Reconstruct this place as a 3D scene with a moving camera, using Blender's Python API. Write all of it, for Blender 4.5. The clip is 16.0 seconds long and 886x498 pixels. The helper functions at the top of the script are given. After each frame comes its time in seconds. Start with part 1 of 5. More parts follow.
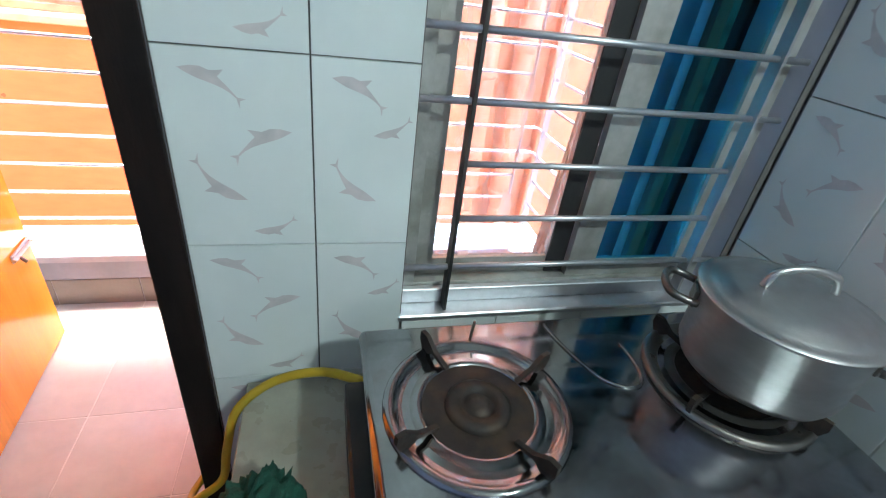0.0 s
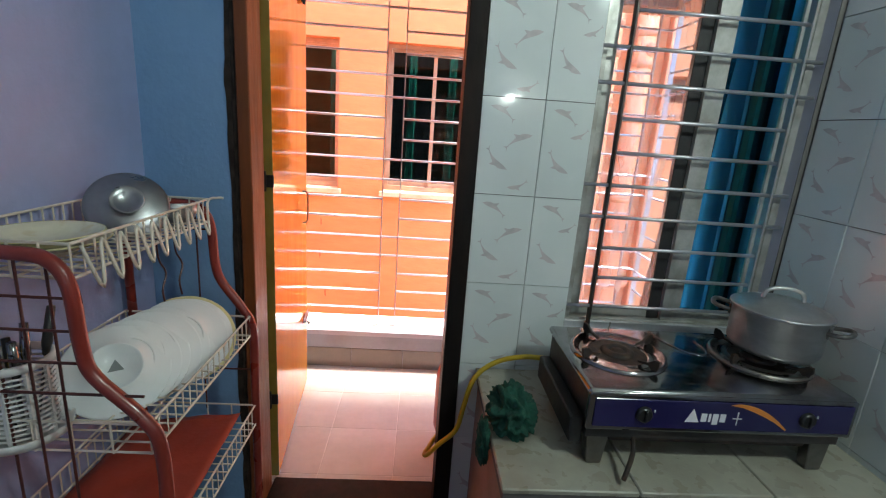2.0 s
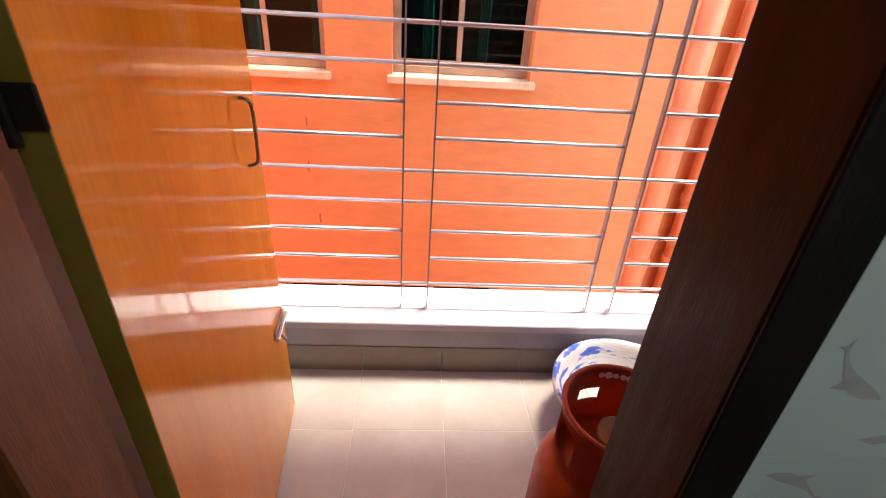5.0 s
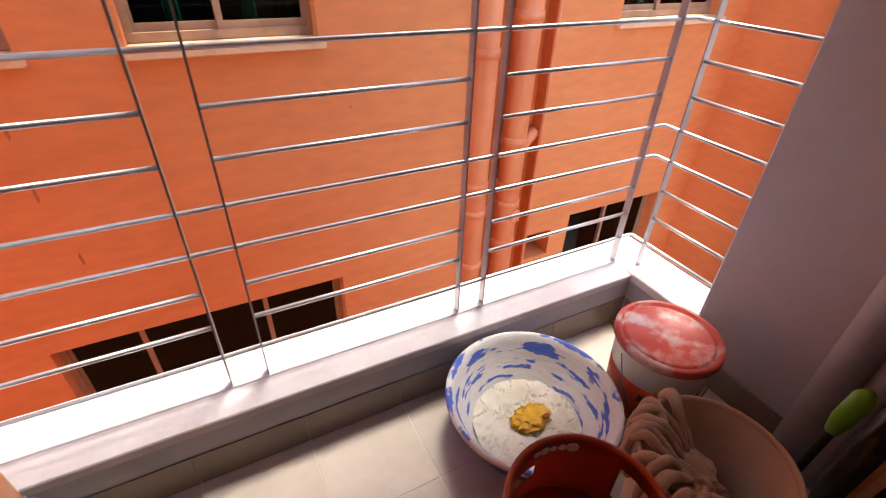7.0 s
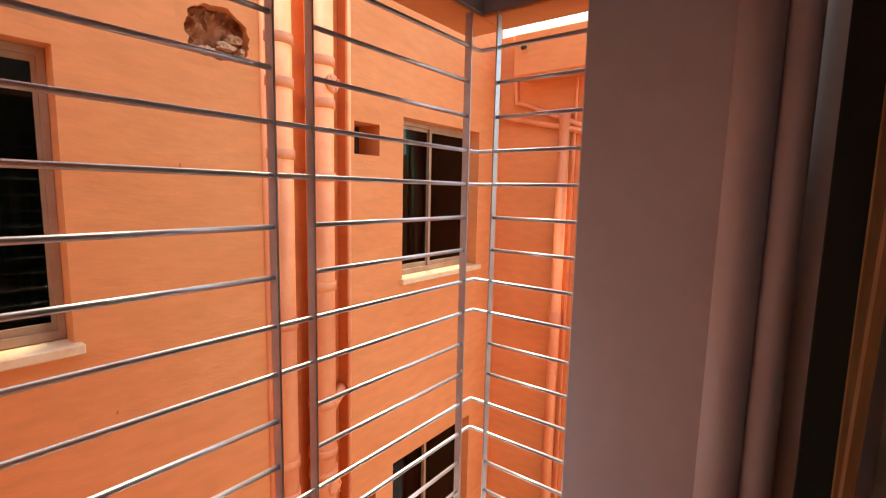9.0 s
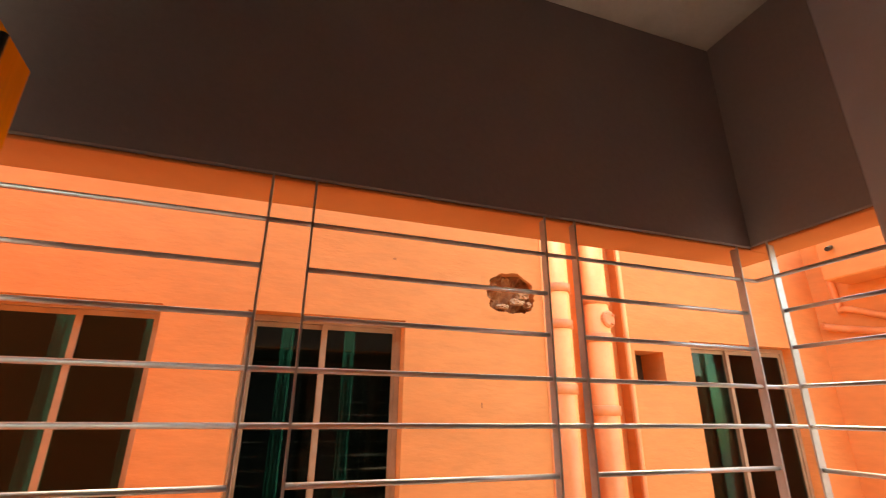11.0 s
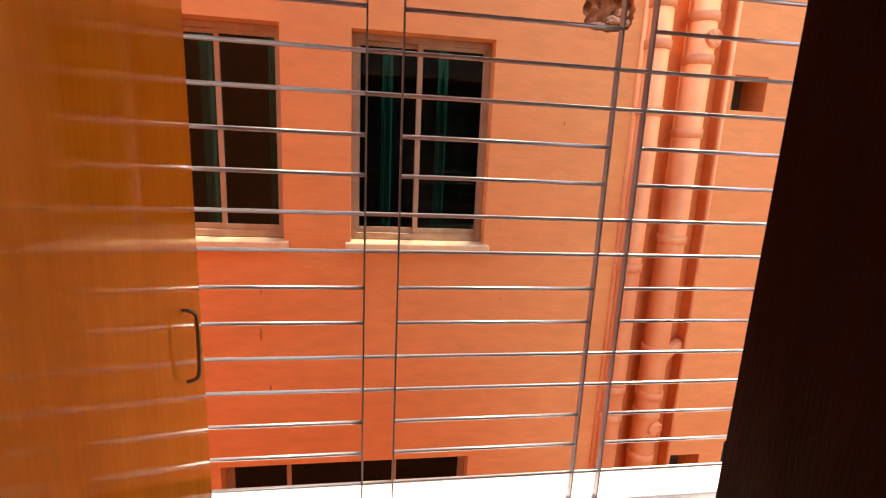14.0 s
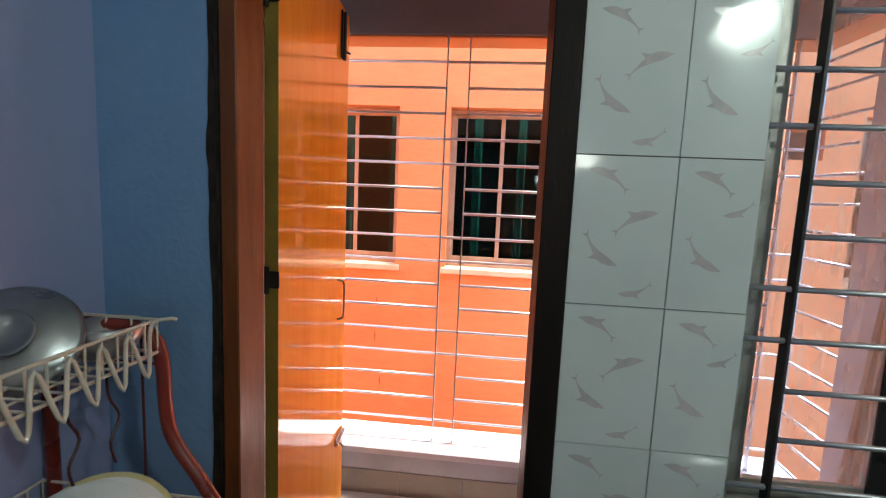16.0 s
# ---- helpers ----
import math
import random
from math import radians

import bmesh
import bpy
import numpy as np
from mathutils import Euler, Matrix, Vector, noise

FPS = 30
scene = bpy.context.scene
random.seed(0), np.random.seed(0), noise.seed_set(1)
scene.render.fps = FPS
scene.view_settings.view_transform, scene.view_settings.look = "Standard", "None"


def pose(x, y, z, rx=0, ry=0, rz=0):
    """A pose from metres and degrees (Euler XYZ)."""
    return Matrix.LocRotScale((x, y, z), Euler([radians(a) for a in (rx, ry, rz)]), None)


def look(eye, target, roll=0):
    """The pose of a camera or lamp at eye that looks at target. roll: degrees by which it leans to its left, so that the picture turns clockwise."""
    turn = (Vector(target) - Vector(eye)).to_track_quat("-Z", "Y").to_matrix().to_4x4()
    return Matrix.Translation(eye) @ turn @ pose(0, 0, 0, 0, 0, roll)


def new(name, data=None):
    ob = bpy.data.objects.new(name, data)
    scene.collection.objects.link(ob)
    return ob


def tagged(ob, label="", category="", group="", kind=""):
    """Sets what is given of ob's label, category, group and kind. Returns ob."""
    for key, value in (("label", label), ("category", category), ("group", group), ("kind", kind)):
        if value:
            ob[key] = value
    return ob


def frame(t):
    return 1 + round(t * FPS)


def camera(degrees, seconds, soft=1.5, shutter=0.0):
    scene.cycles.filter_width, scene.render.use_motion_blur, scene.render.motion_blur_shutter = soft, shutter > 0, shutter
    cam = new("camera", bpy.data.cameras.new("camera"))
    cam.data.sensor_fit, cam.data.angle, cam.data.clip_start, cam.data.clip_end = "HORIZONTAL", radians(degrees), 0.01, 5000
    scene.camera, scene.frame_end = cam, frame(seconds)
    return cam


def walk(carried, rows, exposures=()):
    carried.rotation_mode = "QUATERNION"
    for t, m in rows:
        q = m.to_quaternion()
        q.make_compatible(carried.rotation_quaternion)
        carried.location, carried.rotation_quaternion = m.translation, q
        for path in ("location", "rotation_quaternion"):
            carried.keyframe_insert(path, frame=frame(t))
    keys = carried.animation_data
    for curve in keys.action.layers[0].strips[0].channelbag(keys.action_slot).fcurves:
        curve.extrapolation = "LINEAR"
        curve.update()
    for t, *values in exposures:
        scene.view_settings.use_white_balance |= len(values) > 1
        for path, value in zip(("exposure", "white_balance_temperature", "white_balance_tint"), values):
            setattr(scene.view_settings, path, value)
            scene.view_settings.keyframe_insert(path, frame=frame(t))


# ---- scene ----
# ---------------------------------------------------------------- camera
cam = camera(87.23, 16.0, soft=1.05, shutter=0.15)
walk(cam, [
    (0.0, pose(0.338, -0.684, 1.332, 58.68, -6.65, -12.70)),
    (0.5, pose(0.280, -1.000, 1.349, 68.00, -6.05, -11.19)),
    (0.7, pose(0.260, -1.108, 1.361, 70.06, -5.65, -10.32)),
    (1.0, pose(0.223, -1.232, 1.388, 72.20, -5.08, -8.59)),
    (1.5, pose(0.084, -1.390, 1.389, 74.46, -4.47, -5.78)),
    (2.0, pose(-0.040, -1.458, 1.396, 75.68, -3.95, -2.32)),
    (2.5, pose(-0.069, -1.347, 1.389, 76.64, -3.75, -0.15)),
    (3.0, pose(-0.063, -1.151, 1.401, 77.19, -3.69, 0.03)),
    (5.5, pose(-0.260, -0.132, 1.276, 55.19, -3.14, -4.61)),
    (6.0, pose(-0.296, -0.026, 1.267, 51.84, -3.26, -10.60)),
    (6.5, pose(-0.238, 0.049, 1.276, 53.07, -2.43, -17.39)),
    (6.6, pose(-0.222, 0.068, 1.278, 53.65, -2.20, -19.20)),
    (7.0, pose(-0.150, 0.143, 1.297, 55.82, -1.76, -27.24)),
    (7.5, pose(-0.089, 0.235, 1.325, 60.19, -3.37, -42.74)),
    (8.0, pose(-0.058, 0.325, 1.371, 70.34, -2.90, -56.24)),
    (8.1, pose(-0.062, 0.316, 1.402, 72.13, -3.33, -56.93)),
    (10.4, pose(-0.151, 0.228, 1.561, 100.06, 0.03, -32.78)),
    (10.5, pose(-0.155, 0.202, 1.562, 101.40, 0.49, -30.35)),
    (11.0, pose(-0.186, 0.116, 1.578, 109.40, -0.54, -18.94)),
    (11.5, pose(-0.205, 0.043, 1.595, 109.66, -1.42, -4.71)),
    (12.0, pose(-0.238, 0.005, 1.567, 101.31, -2.03, 2.75)),
    (12.5, pose(-0.241, 0.011, 1.506, 89.72, -1.62, -5.11)),
    (13.0, pose(-0.258, -0.014, 1.445, 82.24, -2.52, -16.57)),
    (13.3, pose(-0.270, -0.042, 1.421, 79.70, -3.06, -20.38)),
    (13.5, pose(-0.269, -0.066, 1.407, 78.03, -3.10, -18.61)),
    (14.0, pose(-0.219, -0.173, 1.398, 78.44, -2.59, -7.90)),
    (14.5, pose(-0.157, -0.343, 1.414, 80.48, -2.00, 0.70)),
    (15.0, pose(-0.140, -0.540, 1.412, 84.07, -2.06, 2.44)),
    (15.3, pose(-0.127, -0.661, 1.421, 82.33, -1.84, 2.95)),
    (15.6, pose(-0.101, -0.771, 1.423, 83.17, -1.92, 3.27)),
    (16.0, pose(-0.026, -0.937, 1.419, 83.17, -2.46, 5.99)),
], exposures=[
    (0.0, 4.6, 6150, 10), (0.6, 4.1, 6400, 10), (1.5, 3.95, 6550, 10), (3.0, 4.0, 6450, 10), (5.5, 2.75, 7000, 10), (8.0, 2.2, 7000, 10),
    (10.4, 2.6, 10800, 3), (12.0, 2.85, 11000, 3), (12.5, 2.85, 10200, 3), (13.0, 2.6, 9500, 4), (13.5, 2.4, 8900, 5), (14.0, 2.35, 8200, 8), (14.5, 2.55, 7700, 10), (15.0, 3.0, 7200, 10), (16.0, 3.45, 6750, 10),
])

# ---------------------------------------------------------------- world and light
world = bpy.data.worlds.new("sky")
scene.world = world
world.use_nodes = True
wn = world.node_tree
sky = wn.nodes.new("ShaderNodeTexSky")
sky.sky_type = "NISHITA"
sky.sun_disc = False
sky.sun_elevation, sky.sun_rotation = radians(74), radians(51)
wn.links.new(sky.outputs[0], wn.nodes["Background"].inputs[0])
wn.nodes["Background"].inputs[1].default_value = 0.15

sun_data = bpy.data.lights.new("sun", "SUN")
sun_data.energy, sun_data.angle, sun_data.color = 2.5, radians(16), (1.0, 0.94, 0.84)
sun = new("sun", sun_data)
sun.matrix_world = look((2.7, 3.0, 10.0), (0.6, 1.3, 0.0))

for lx, ly, lz, power in ((1.10, -1.50, 2.30, 1.7), (0.95, -4.15, 1.82, 0.42)):
    bulb_data = bpy.data.lights.new("bulb_light", "POINT")
    bulb_data.energy, bulb_data.shadow_soft_size, bulb_data.color = power, 0.06, (0.75, 1.0, 0.96)
    new("bulb_light", bulb_data).location = (lx, ly, lz)


# ---------------------------------------------------------------- material helper
def surface(name, col, rough=0.5, metal=0.0, second=None, spots=(4.0, 0.45, 0.62), grain=(60.0, 0.12),
            bump=(120.0, 0.15), coat=0.0, stretch=(1, 1, 1), wave=None, spec=0.5, varied=0.0):
    """A painted, plastic, metal or stone surface: colour at two scales, rough patches and fine relief."""
    m = bpy.data.materials.new(name)
    m.use_nodes = True
    t = m.node_tree
    n, l = t.nodes, t.links
    p = n["Principled BSDF"]
    p.inputs["Metallic"].default_value = metal
    p.inputs["Specular IOR Level"].default_value = spec
    p.inputs["Coat Weight"].default_value = coat
    p.inputs["Coat Roughness"].default_value = 0.05
    co = n.new("ShaderNodeTexCoord")
    mp = n.new("ShaderNodeMapping")
    mp.inputs["Scale"].default_value = stretch
    l.new(co.outputs["Object"], mp.inputs["Vector"])
    src = mp.outputs["Vector"]
    if varied:
        info = n.new("ShaderNodeObjectInfo")
        add = n.new("ShaderNodeVectorMath")
        sc = n.new("ShaderNodeMath")
        sc.operation, sc.inputs[1].default_value = "MULTIPLY", 37.0
        l.new(info.outputs["Random"], sc.inputs[0])
        l.new(src, add.inputs[0])
        l.new(sc.outputs[0], add.inputs[1])
        src = add.outputs[0]

    def noise_tex(scale, detail=4.0):
        x = n.new("ShaderNodeTexNoise")
        x.inputs["Scale"].default_value, x.inputs["Detail"].default_value = scale, detail
        l.new(src, x.inputs["Vector"])
        return x.outputs["Fac"]

    def mix(fac, a, b, mode="MIX"):
        x = n.new("ShaderNodeMix")
        x.data_type, x.blend_type = "RGBA", mode
        l.new(fac, x.inputs["Factor"])
        for sock, val in ((x.inputs["A"], a), (x.inputs["B"], b)):
            if isinstance(val, tuple):
                sock.default_value = (*val[:3], 1)
            else:
                l.new(val, sock)
        return x.outputs["Result"]

    def span(fac, a, b, lo=0.0, hi=1.0):
        x = n.new("ShaderNodeMapRange")
        for i, val in enumerate((a, b, lo, hi)):
            x.inputs[i + 1].default_value = val
        l.new(fac, x.inputs["Value"])
        return x.outputs["Result"]

    c2 = second or tuple(k * 0.82 for k in col)
    base = mix(span(noise_tex(spots[0], 6.0), spots[1], spots[2]), tuple(col), tuple(c2))
    if wave:
        w = n.new("ShaderNodeTexWave")
        w.inputs["Scale"].default_value, w.inputs["Distortion"].default_value = wave[0], wave[1]
        w.inputs["Detail"].default_value = 3.0
        l.new(src, w.inputs["Vector"])
        base = mix(span(w.outputs["Fac"], 0.2, 0.9, 0.0, wave[2]), base, tuple(k * 0.6 for k in col))
    g = noise_tex(grain[0], 8.0)
    base = mix(span(g, 0.35, 0.7, 0.0, grain[1]), base, tuple(k * 0.55 for k in col))
    if varied:
        v = n.new("ShaderNodeHueSaturation")
        l.new(span(info.outputs["Random"], 0, 1, 1 - varied, 1 + varied), v.inputs["Value"])
        l.new(base, v.inputs["Color"])
        base = v.outputs["Color"]
    l.new(base, p.inputs["Base Color"])
    l.new(span(noise_tex(spots[0] * 3.1), 0.3, 0.7, max(rough - 0.08, 0.02), min(rough + 0.1, 1.0)), p.inputs["Roughness"])
    if bump[1]:
        b = n.new("ShaderNodeBump")
        b.inputs["Strength"].default_value, b.inputs["Distance"].default_value = bump[1], 0.004
        l.new(noise_tex(bump[0], 5.0), b.inputs["Height"])
        l.new(b.outputs["Normal"], p.inputs["Normal"])
    return m


def pane_glass(name, tint, ior=1.5, dust=0.0):
    """Thin tinted window glass: clear through, mirror by Fresnel, with a film of dust that scatters light."""
    m = bpy.data.materials.new(name)
    m.use_nodes = True
    n, l = m.node_tree.nodes, m.node_tree.links
    n.remove(n["Principled BSDF"])
    tr, gl, mx, fr = (n.new(k) for k in ("ShaderNodeBsdfTransparent", "ShaderNodeBsdfGlossy", "ShaderNodeMixShader", "ShaderNodeFresnel"))
    tr.inputs["Color"].default_value = (*tint, 1)
    gl.inputs["Roughness"].default_value = 0.03
    fr.inputs["IOR"].default_value = ior
    l.new(fr.outputs[0], mx.inputs[0])
    l.new(tr.outputs[0], mx.inputs[1])
    l.new(gl.outputs[0], mx.inputs[2])
    last = mx.outputs[0]
    if dust:
        film, cover, tex, span = (n.new(k) for k in ("ShaderNodeBsdfTranslucent", "ShaderNodeMixShader", "ShaderNodeTexNoise", "ShaderNodeMapRange"))
        film.inputs["Color"].default_value = (0.82, 0.82, 0.80, 1)
        tex.inputs["Scale"].default_value, tex.inputs["Detail"].default_value = 6.0, 6.0
        for i, val in enumerate((0.3, 0.7, dust * 0.6, dust * 1.4)):
            span.inputs[i + 1].default_value = val
        l.new(tex.outputs["Fac"], span.inputs["Value"])
        l.new(span.outputs["Result"], cover.inputs[0])
        l.new(last, cover.inputs[1])
        l.new(film.outputs[0], cover.inputs[2])
        last = cover.outputs[0]
    l.new(last, n["Material Output"].inputs[0])
    return m


def lamp_glow(name, col, strength):
    m = bpy.data.materials.new(name)
    m.use_nodes = True
    p = m.node_tree.nodes["Principled BSDF"]
    p.inputs["Emission Color"].default_value = (*col, 1)
    p.inputs["Emission Strength"].default_value = strength
    return m


# ---------------------------------------------------------------- materials
FACADE = surface("orange_plaster", (0.80, 0.293, 0.113), 0.75, second=(0.74, 0.250, 0.090), spots=(1.1, 0.4, 0.7), grain=(9.0, 0.24),
                 bump=(22.0, 0.5), stretch=(0.7, 0.7, 2.2), spec=0.25)
FACADE_PIPE = surface("orange_painted_pipe", (0.80, 0.28, 0.12), 0.45, second=(0.72, 0.22, 0.09), bump=(30.0, 0.2))
CREAM = surface("cream_sill_paint", (0.80, 0.56, 0.34), 0.6, second=(0.66, 0.36, 0.18), spots=(7.0, 0.5, 0.75))
LILAC = surface("lilac_grey_wall_paint", (0.49, 0.49, 0.57), 0.6, second=(0.44, 0.43, 0.50), spots=(1.6, 0.4, 0.7), grain=(14.0, 0.12), bump=(40.0, 0.3))
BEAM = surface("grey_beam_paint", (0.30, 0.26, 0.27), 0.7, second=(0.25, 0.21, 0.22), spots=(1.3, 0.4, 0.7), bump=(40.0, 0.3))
CEILING = surface("ceiling_white_paint", (0.66, 0.64, 0.62), 0.8, bump=(40.0, 0.2))
WHITE_LEDGE = surface("white_ledge_paint", (0.70, 0.69, 0.72), 0.5, second=(0.60, 0.58, 0.61), spots=(5.0, 0.5, 0.8), grain=(40.0, 0.08), bump=(30.0, 0.25))
GREY_BAND = surface("blue_grey_band_paint", (0.40, 0.40, 0.46), 0.5, bump=(40.0, 0.25))
BLUE_WALL = surface("blue_wall_paint", (0.20, 0.36, 0.58), 0.5, second=(0.17, 0.32, 0.54), spots=(2.0, 0.4, 0.7), grain=(25.0, 0.08), bump=(60.0, 0.35))
BLUE_WALL_LIT = surface("lit_blue_wall_paint", (0.34, 0.38, 0.60), 0.5, second=(0.30, 0.36, 0.58), spots=(1.5, 0.4, 0.7), grain=(25.0, 0.08), bump=(60.0, 0.35))
WALL_TILE = surface("glazed_white_wall_tile", (0.74, 0.78, 0.76), 0.07, second=(0.70, 0.75, 0.73), grain=(6.0, 0.05), bump=(9.0, 0.05), varied=0.03)
MOTIF = surface("faded_pink_grey_print", (0.655, 0.60, 0.595), 0.09, second=(0.55, 0.53, 0.53), spots=(30.0, 0.4, 0.65), grain=(50.0, 0.2), bump=(9.0, 0.05), varied=0.05)
GROUT = surface("dark_tile_grout", (0.16, 0.15, 0.14), 0.9)
FLOOR_TILE = surface("beige_grey_floor_tile", (0.61, 0.53, 0.47), 0.36, second=(0.54, 0.46, 0.40), spots=(5.0, 0.4, 0.7), grain=(35.0, 0.12), bump=(50.0, 0.08), varied=0.05)
KITCHEN_FLOOR = surface("low_bounce_floor", (0.20, 0.17, 0.15), 0.4, second=(0.14, 0.12, 0.11), spots=(18.0, 0.4, 0.6), grain=(60.0, 0.3), bump=(60.0, 0.1))
KITCHEN_CEILING = surface("low_bounce_ceiling", (0.46, 0.45, 0.43), 0.8, second=(0.38, 0.36, 0.33), bump=(40.0, 0.2))
STRIP = surface("shaded_white_strip_paint", (0.58, 0.55, 0.60), 0.5, second=(0.50, 0.46, 0.50), spots=(7.0, 0.45, 0.7), bump=(30.0, 0.3))
FAINT_STAIN = surface("faint_brown_stain", (0.42, 0.12, 0.05), 0.9, second=(0.55, 0.18, 0.07), spots=(40.0, 0.4, 0.6))
FLOOR_GROUT = surface("pale_floor_grout", (0.78, 0.70, 0.63), 0.9)
SKIRT_TILE = surface("brown_grey_skirting_tile", (0.25, 0.205, 0.175), 0.4, second=(0.21, 0.17, 0.145), varied=0.05)
SILVER = surface("silver_painted_steel", (0.60, 0.61, 0.64), 0.36, metal=0.8, second=(0.6, 0.6, 0.63), grain=(80.0, 0.2), bump=(60.0, 0.03))
FLATBAR = surface("dull_silver_flat_bar", (0.50, 0.48, 0.49), 0.42, metal=0.6, second=(0.40, 0.36, 0.36), grain=(60.0, 0.25), bump=(60.0, 0.2))
DARKBAR = surface("dark_grimy_steel", (0.045, 0.045, 0.045), 0.5, metal=0.5, second=(0.09, 0.08, 0.075))
DOOR_WOOD = surface("orange_varnished_wood", (0.94, 0.350, 0.038), 0.03, second=(0.87, 0.285, 0.025), spots=(3.0, 0.35, 0.7), grain=(26.0, 0.22),
                    bump=(3.0, 0.0), spec=0.45, stretch=(5, 5, 0.45))
DOOR_EDGE = surface("olive_door_edge_paint", (0.27, 0.185, 0.03), 0.5, second=(0.21, 0.14, 0.02))
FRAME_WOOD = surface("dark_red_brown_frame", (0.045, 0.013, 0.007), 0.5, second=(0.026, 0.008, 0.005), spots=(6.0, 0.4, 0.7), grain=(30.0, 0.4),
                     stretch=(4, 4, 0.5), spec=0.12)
FRAME_LIT = surface("orange_brown_lit_jamb", (0.21, 0.062, 0.016), 0.4, second=(0.13, 0.036, 0.010), spots=(6.0, 0.4, 0.7), grain=(30.0, 0.4), stretch=(4, 4, 0.5), spec=0.35)
FRAME_SHADED = surface("near_black_shaded_varnish", (0.012, 0.009, 0.008), 0.5, second=(0.020, 0.012, 0.009), grain=(30.0, 0.3), stretch=(3, 3, 0.6), spec=0.18)
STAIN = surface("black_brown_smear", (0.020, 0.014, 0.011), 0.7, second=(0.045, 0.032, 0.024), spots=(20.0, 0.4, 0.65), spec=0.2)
BLACK_METAL = surface("black_iron", (0.03, 0.027, 0.025), 0.4, metal=0.5)
BRONZE = surface("bronze_handle_metal", (0.36, 0.28, 0.20), 0.3, metal=0.9)
ALU = surface("dirty_aluminium_frame", (0.50, 0.50, 0.47), 0.4, metal=0.4, second=(0.34, 0.33, 0.29), spots=(12.0, 0.45, 0.65), grain=(50.0, 0.3))
FAC_ALU = surface("dusty_aluminium_frame", (0.44, 0.29, 0.20), 0.5, metal=0.3, second=(0.36, 0.22, 0.14), spots=(9.0, 0.4, 0.7))
RUBBER = surface("black_window_gasket", (0.02, 0.02, 0.02), 0.6)
GLASS_CLEAR = pane_glass("pale_window_glass", (0.72, 0.84, 0.94), 1.2, 0.22)
GLASS_BLUE = pane_glass("blue_window_glass", (0.16, 0.62, 0.90), 1.2)
GLASS_DARK = pane_glass("dark_green_window_glass", (0.12, 0.22, 0.20), 1.33)
ROOM_UNLIT = surface("unlit_room_sheet", (0.014, 0.020, 0.018), 0.9)
CURTAIN = surface("teal_curtain_cloth", (0.025, 0.22, 0.22), 0.8)
STEEL = surface("worn_stainless_steel", (0.33, 0.34, 0.35), 0.13, metal=1.0, second=(0.20, 0.20, 0.20), spots=(9.0, 0.45, 0.7), grain=(120.0, 0.2),
                bump=(14.0, 0.10))
STEEL_DULL = surface("greasy_steel", (0.22, 0.21, 0.20), 0.35, metal=0.9, second=(0.18, 0.16, 0.14), spots=(14.0, 0.4, 0.65), grain=(60.0, 0.4))
IRON = surface("burnt_cast_iron", (0.035, 0.028, 0.025), 0.6, metal=0.4, second=(0.07, 0.045, 0.03), spots=(30.0, 0.45, 0.65))
NAVY = surface("navy_control_panel", (0.020, 0.018, 0.085), 0.15, second=(0.016, 0.014, 0.07), coat=0.4, bump=(20.0, 0.02))
PRINT_WHITE = surface("white_print", (0.85, 0.85, 0.88), 0.4)
PRINT_ORANGE = surface("orange_print", (0.80, 0.28, 0.05), 0.4)
POT_ALU = surface("brushed_aluminium", (0.56, 0.56, 0.56), 0.40, metal=1.0, second=(0.47, 0.47, 0.47), spots=(10.0, 0.4, 0.7), grain=(60.0, 0.15), bump=(50.0, 0.06), stretch=(1, 1, 3))
YELLOW_HOSE = surface("yellow_rubber_hose", (0.62, 0.44, 0.02), 0.45, second=(0.50, 0.33, 0.02))
GREEN_CLOTH = surface("dark_green_cloth", (0.012, 0.085, 0.055), 0.95, second=(0.008, 0.055, 0.036), spots=(25.0, 0.4, 0.65), bump=(300.0, 0.6))
COUNTER = surface("worn_cream_counter_tile", (0.38, 0.37, 0.30), 0.3, second=(0.29, 0.27, 0.21), spots=(7.0, 0.4, 0.7), grain=(40.0, 0.2), varied=0.05)
PLASTER = surface("pinkish_brown_plaster", (0.40, 0.26, 0.20), 0.8, second=(0.32, 0.20, 0.15))
RED_TUBE = surface("red_enamelled_tube", (0.26, 0.030, 0.018), 0.3, second=(0.19, 0.022, 0.014), coat=0.3, bump=(40.0, 0.1))
DARK_RED = surface("dark_red_enamelled_wire", (0.075, 0.014, 0.011), 0.4, second=(0.05, 0.011, 0.009))
WHITE_WIRE = surface("white_plastic_coated_wire", (0.66, 0.61, 0.52), 0.45, second=(0.60, 0.52, 0.42), spots=(30.0, 0.45, 0.7))
RED_BOARD = surface("red_plastic_sheet", (0.42, 0.060, 0.030), 0.45, second=(0.32, 0.045, 0.024), spots=(8.0, 0.4, 0.7))
CERAMIC = surface("white_glazed_ceramic", (0.80, 0.83, 0.83), 0.1, second=(0.76, 0.79, 0.79), grain=(8.0, 0.03), bump=(10.0, 0.02))
CERAMIC_RIM = surface("yellowed_plate_rim", (0.74, 0.68, 0.36), 0.2)
CREAM_PLATE = surface("cream_glazed_plate", (0.72, 0.68, 0.50), 0.15, second=(0.62, 0.50, 0.28), spots=(16.0, 0.58, 0.72), bump=(10.0, 0.02))
LID_STEEL = surface("dull_grey_lid_metal", (0.33, 0.34, 0.35), 0.34, metal=0.9, second=(0.27, 0.27, 0.28), grain=(60.0, 0.15), bump=(40.0, 0.05))
GREY_PRINT = surface("grey_stamp_print", (0.22, 0.24, 0.24), 0.3)
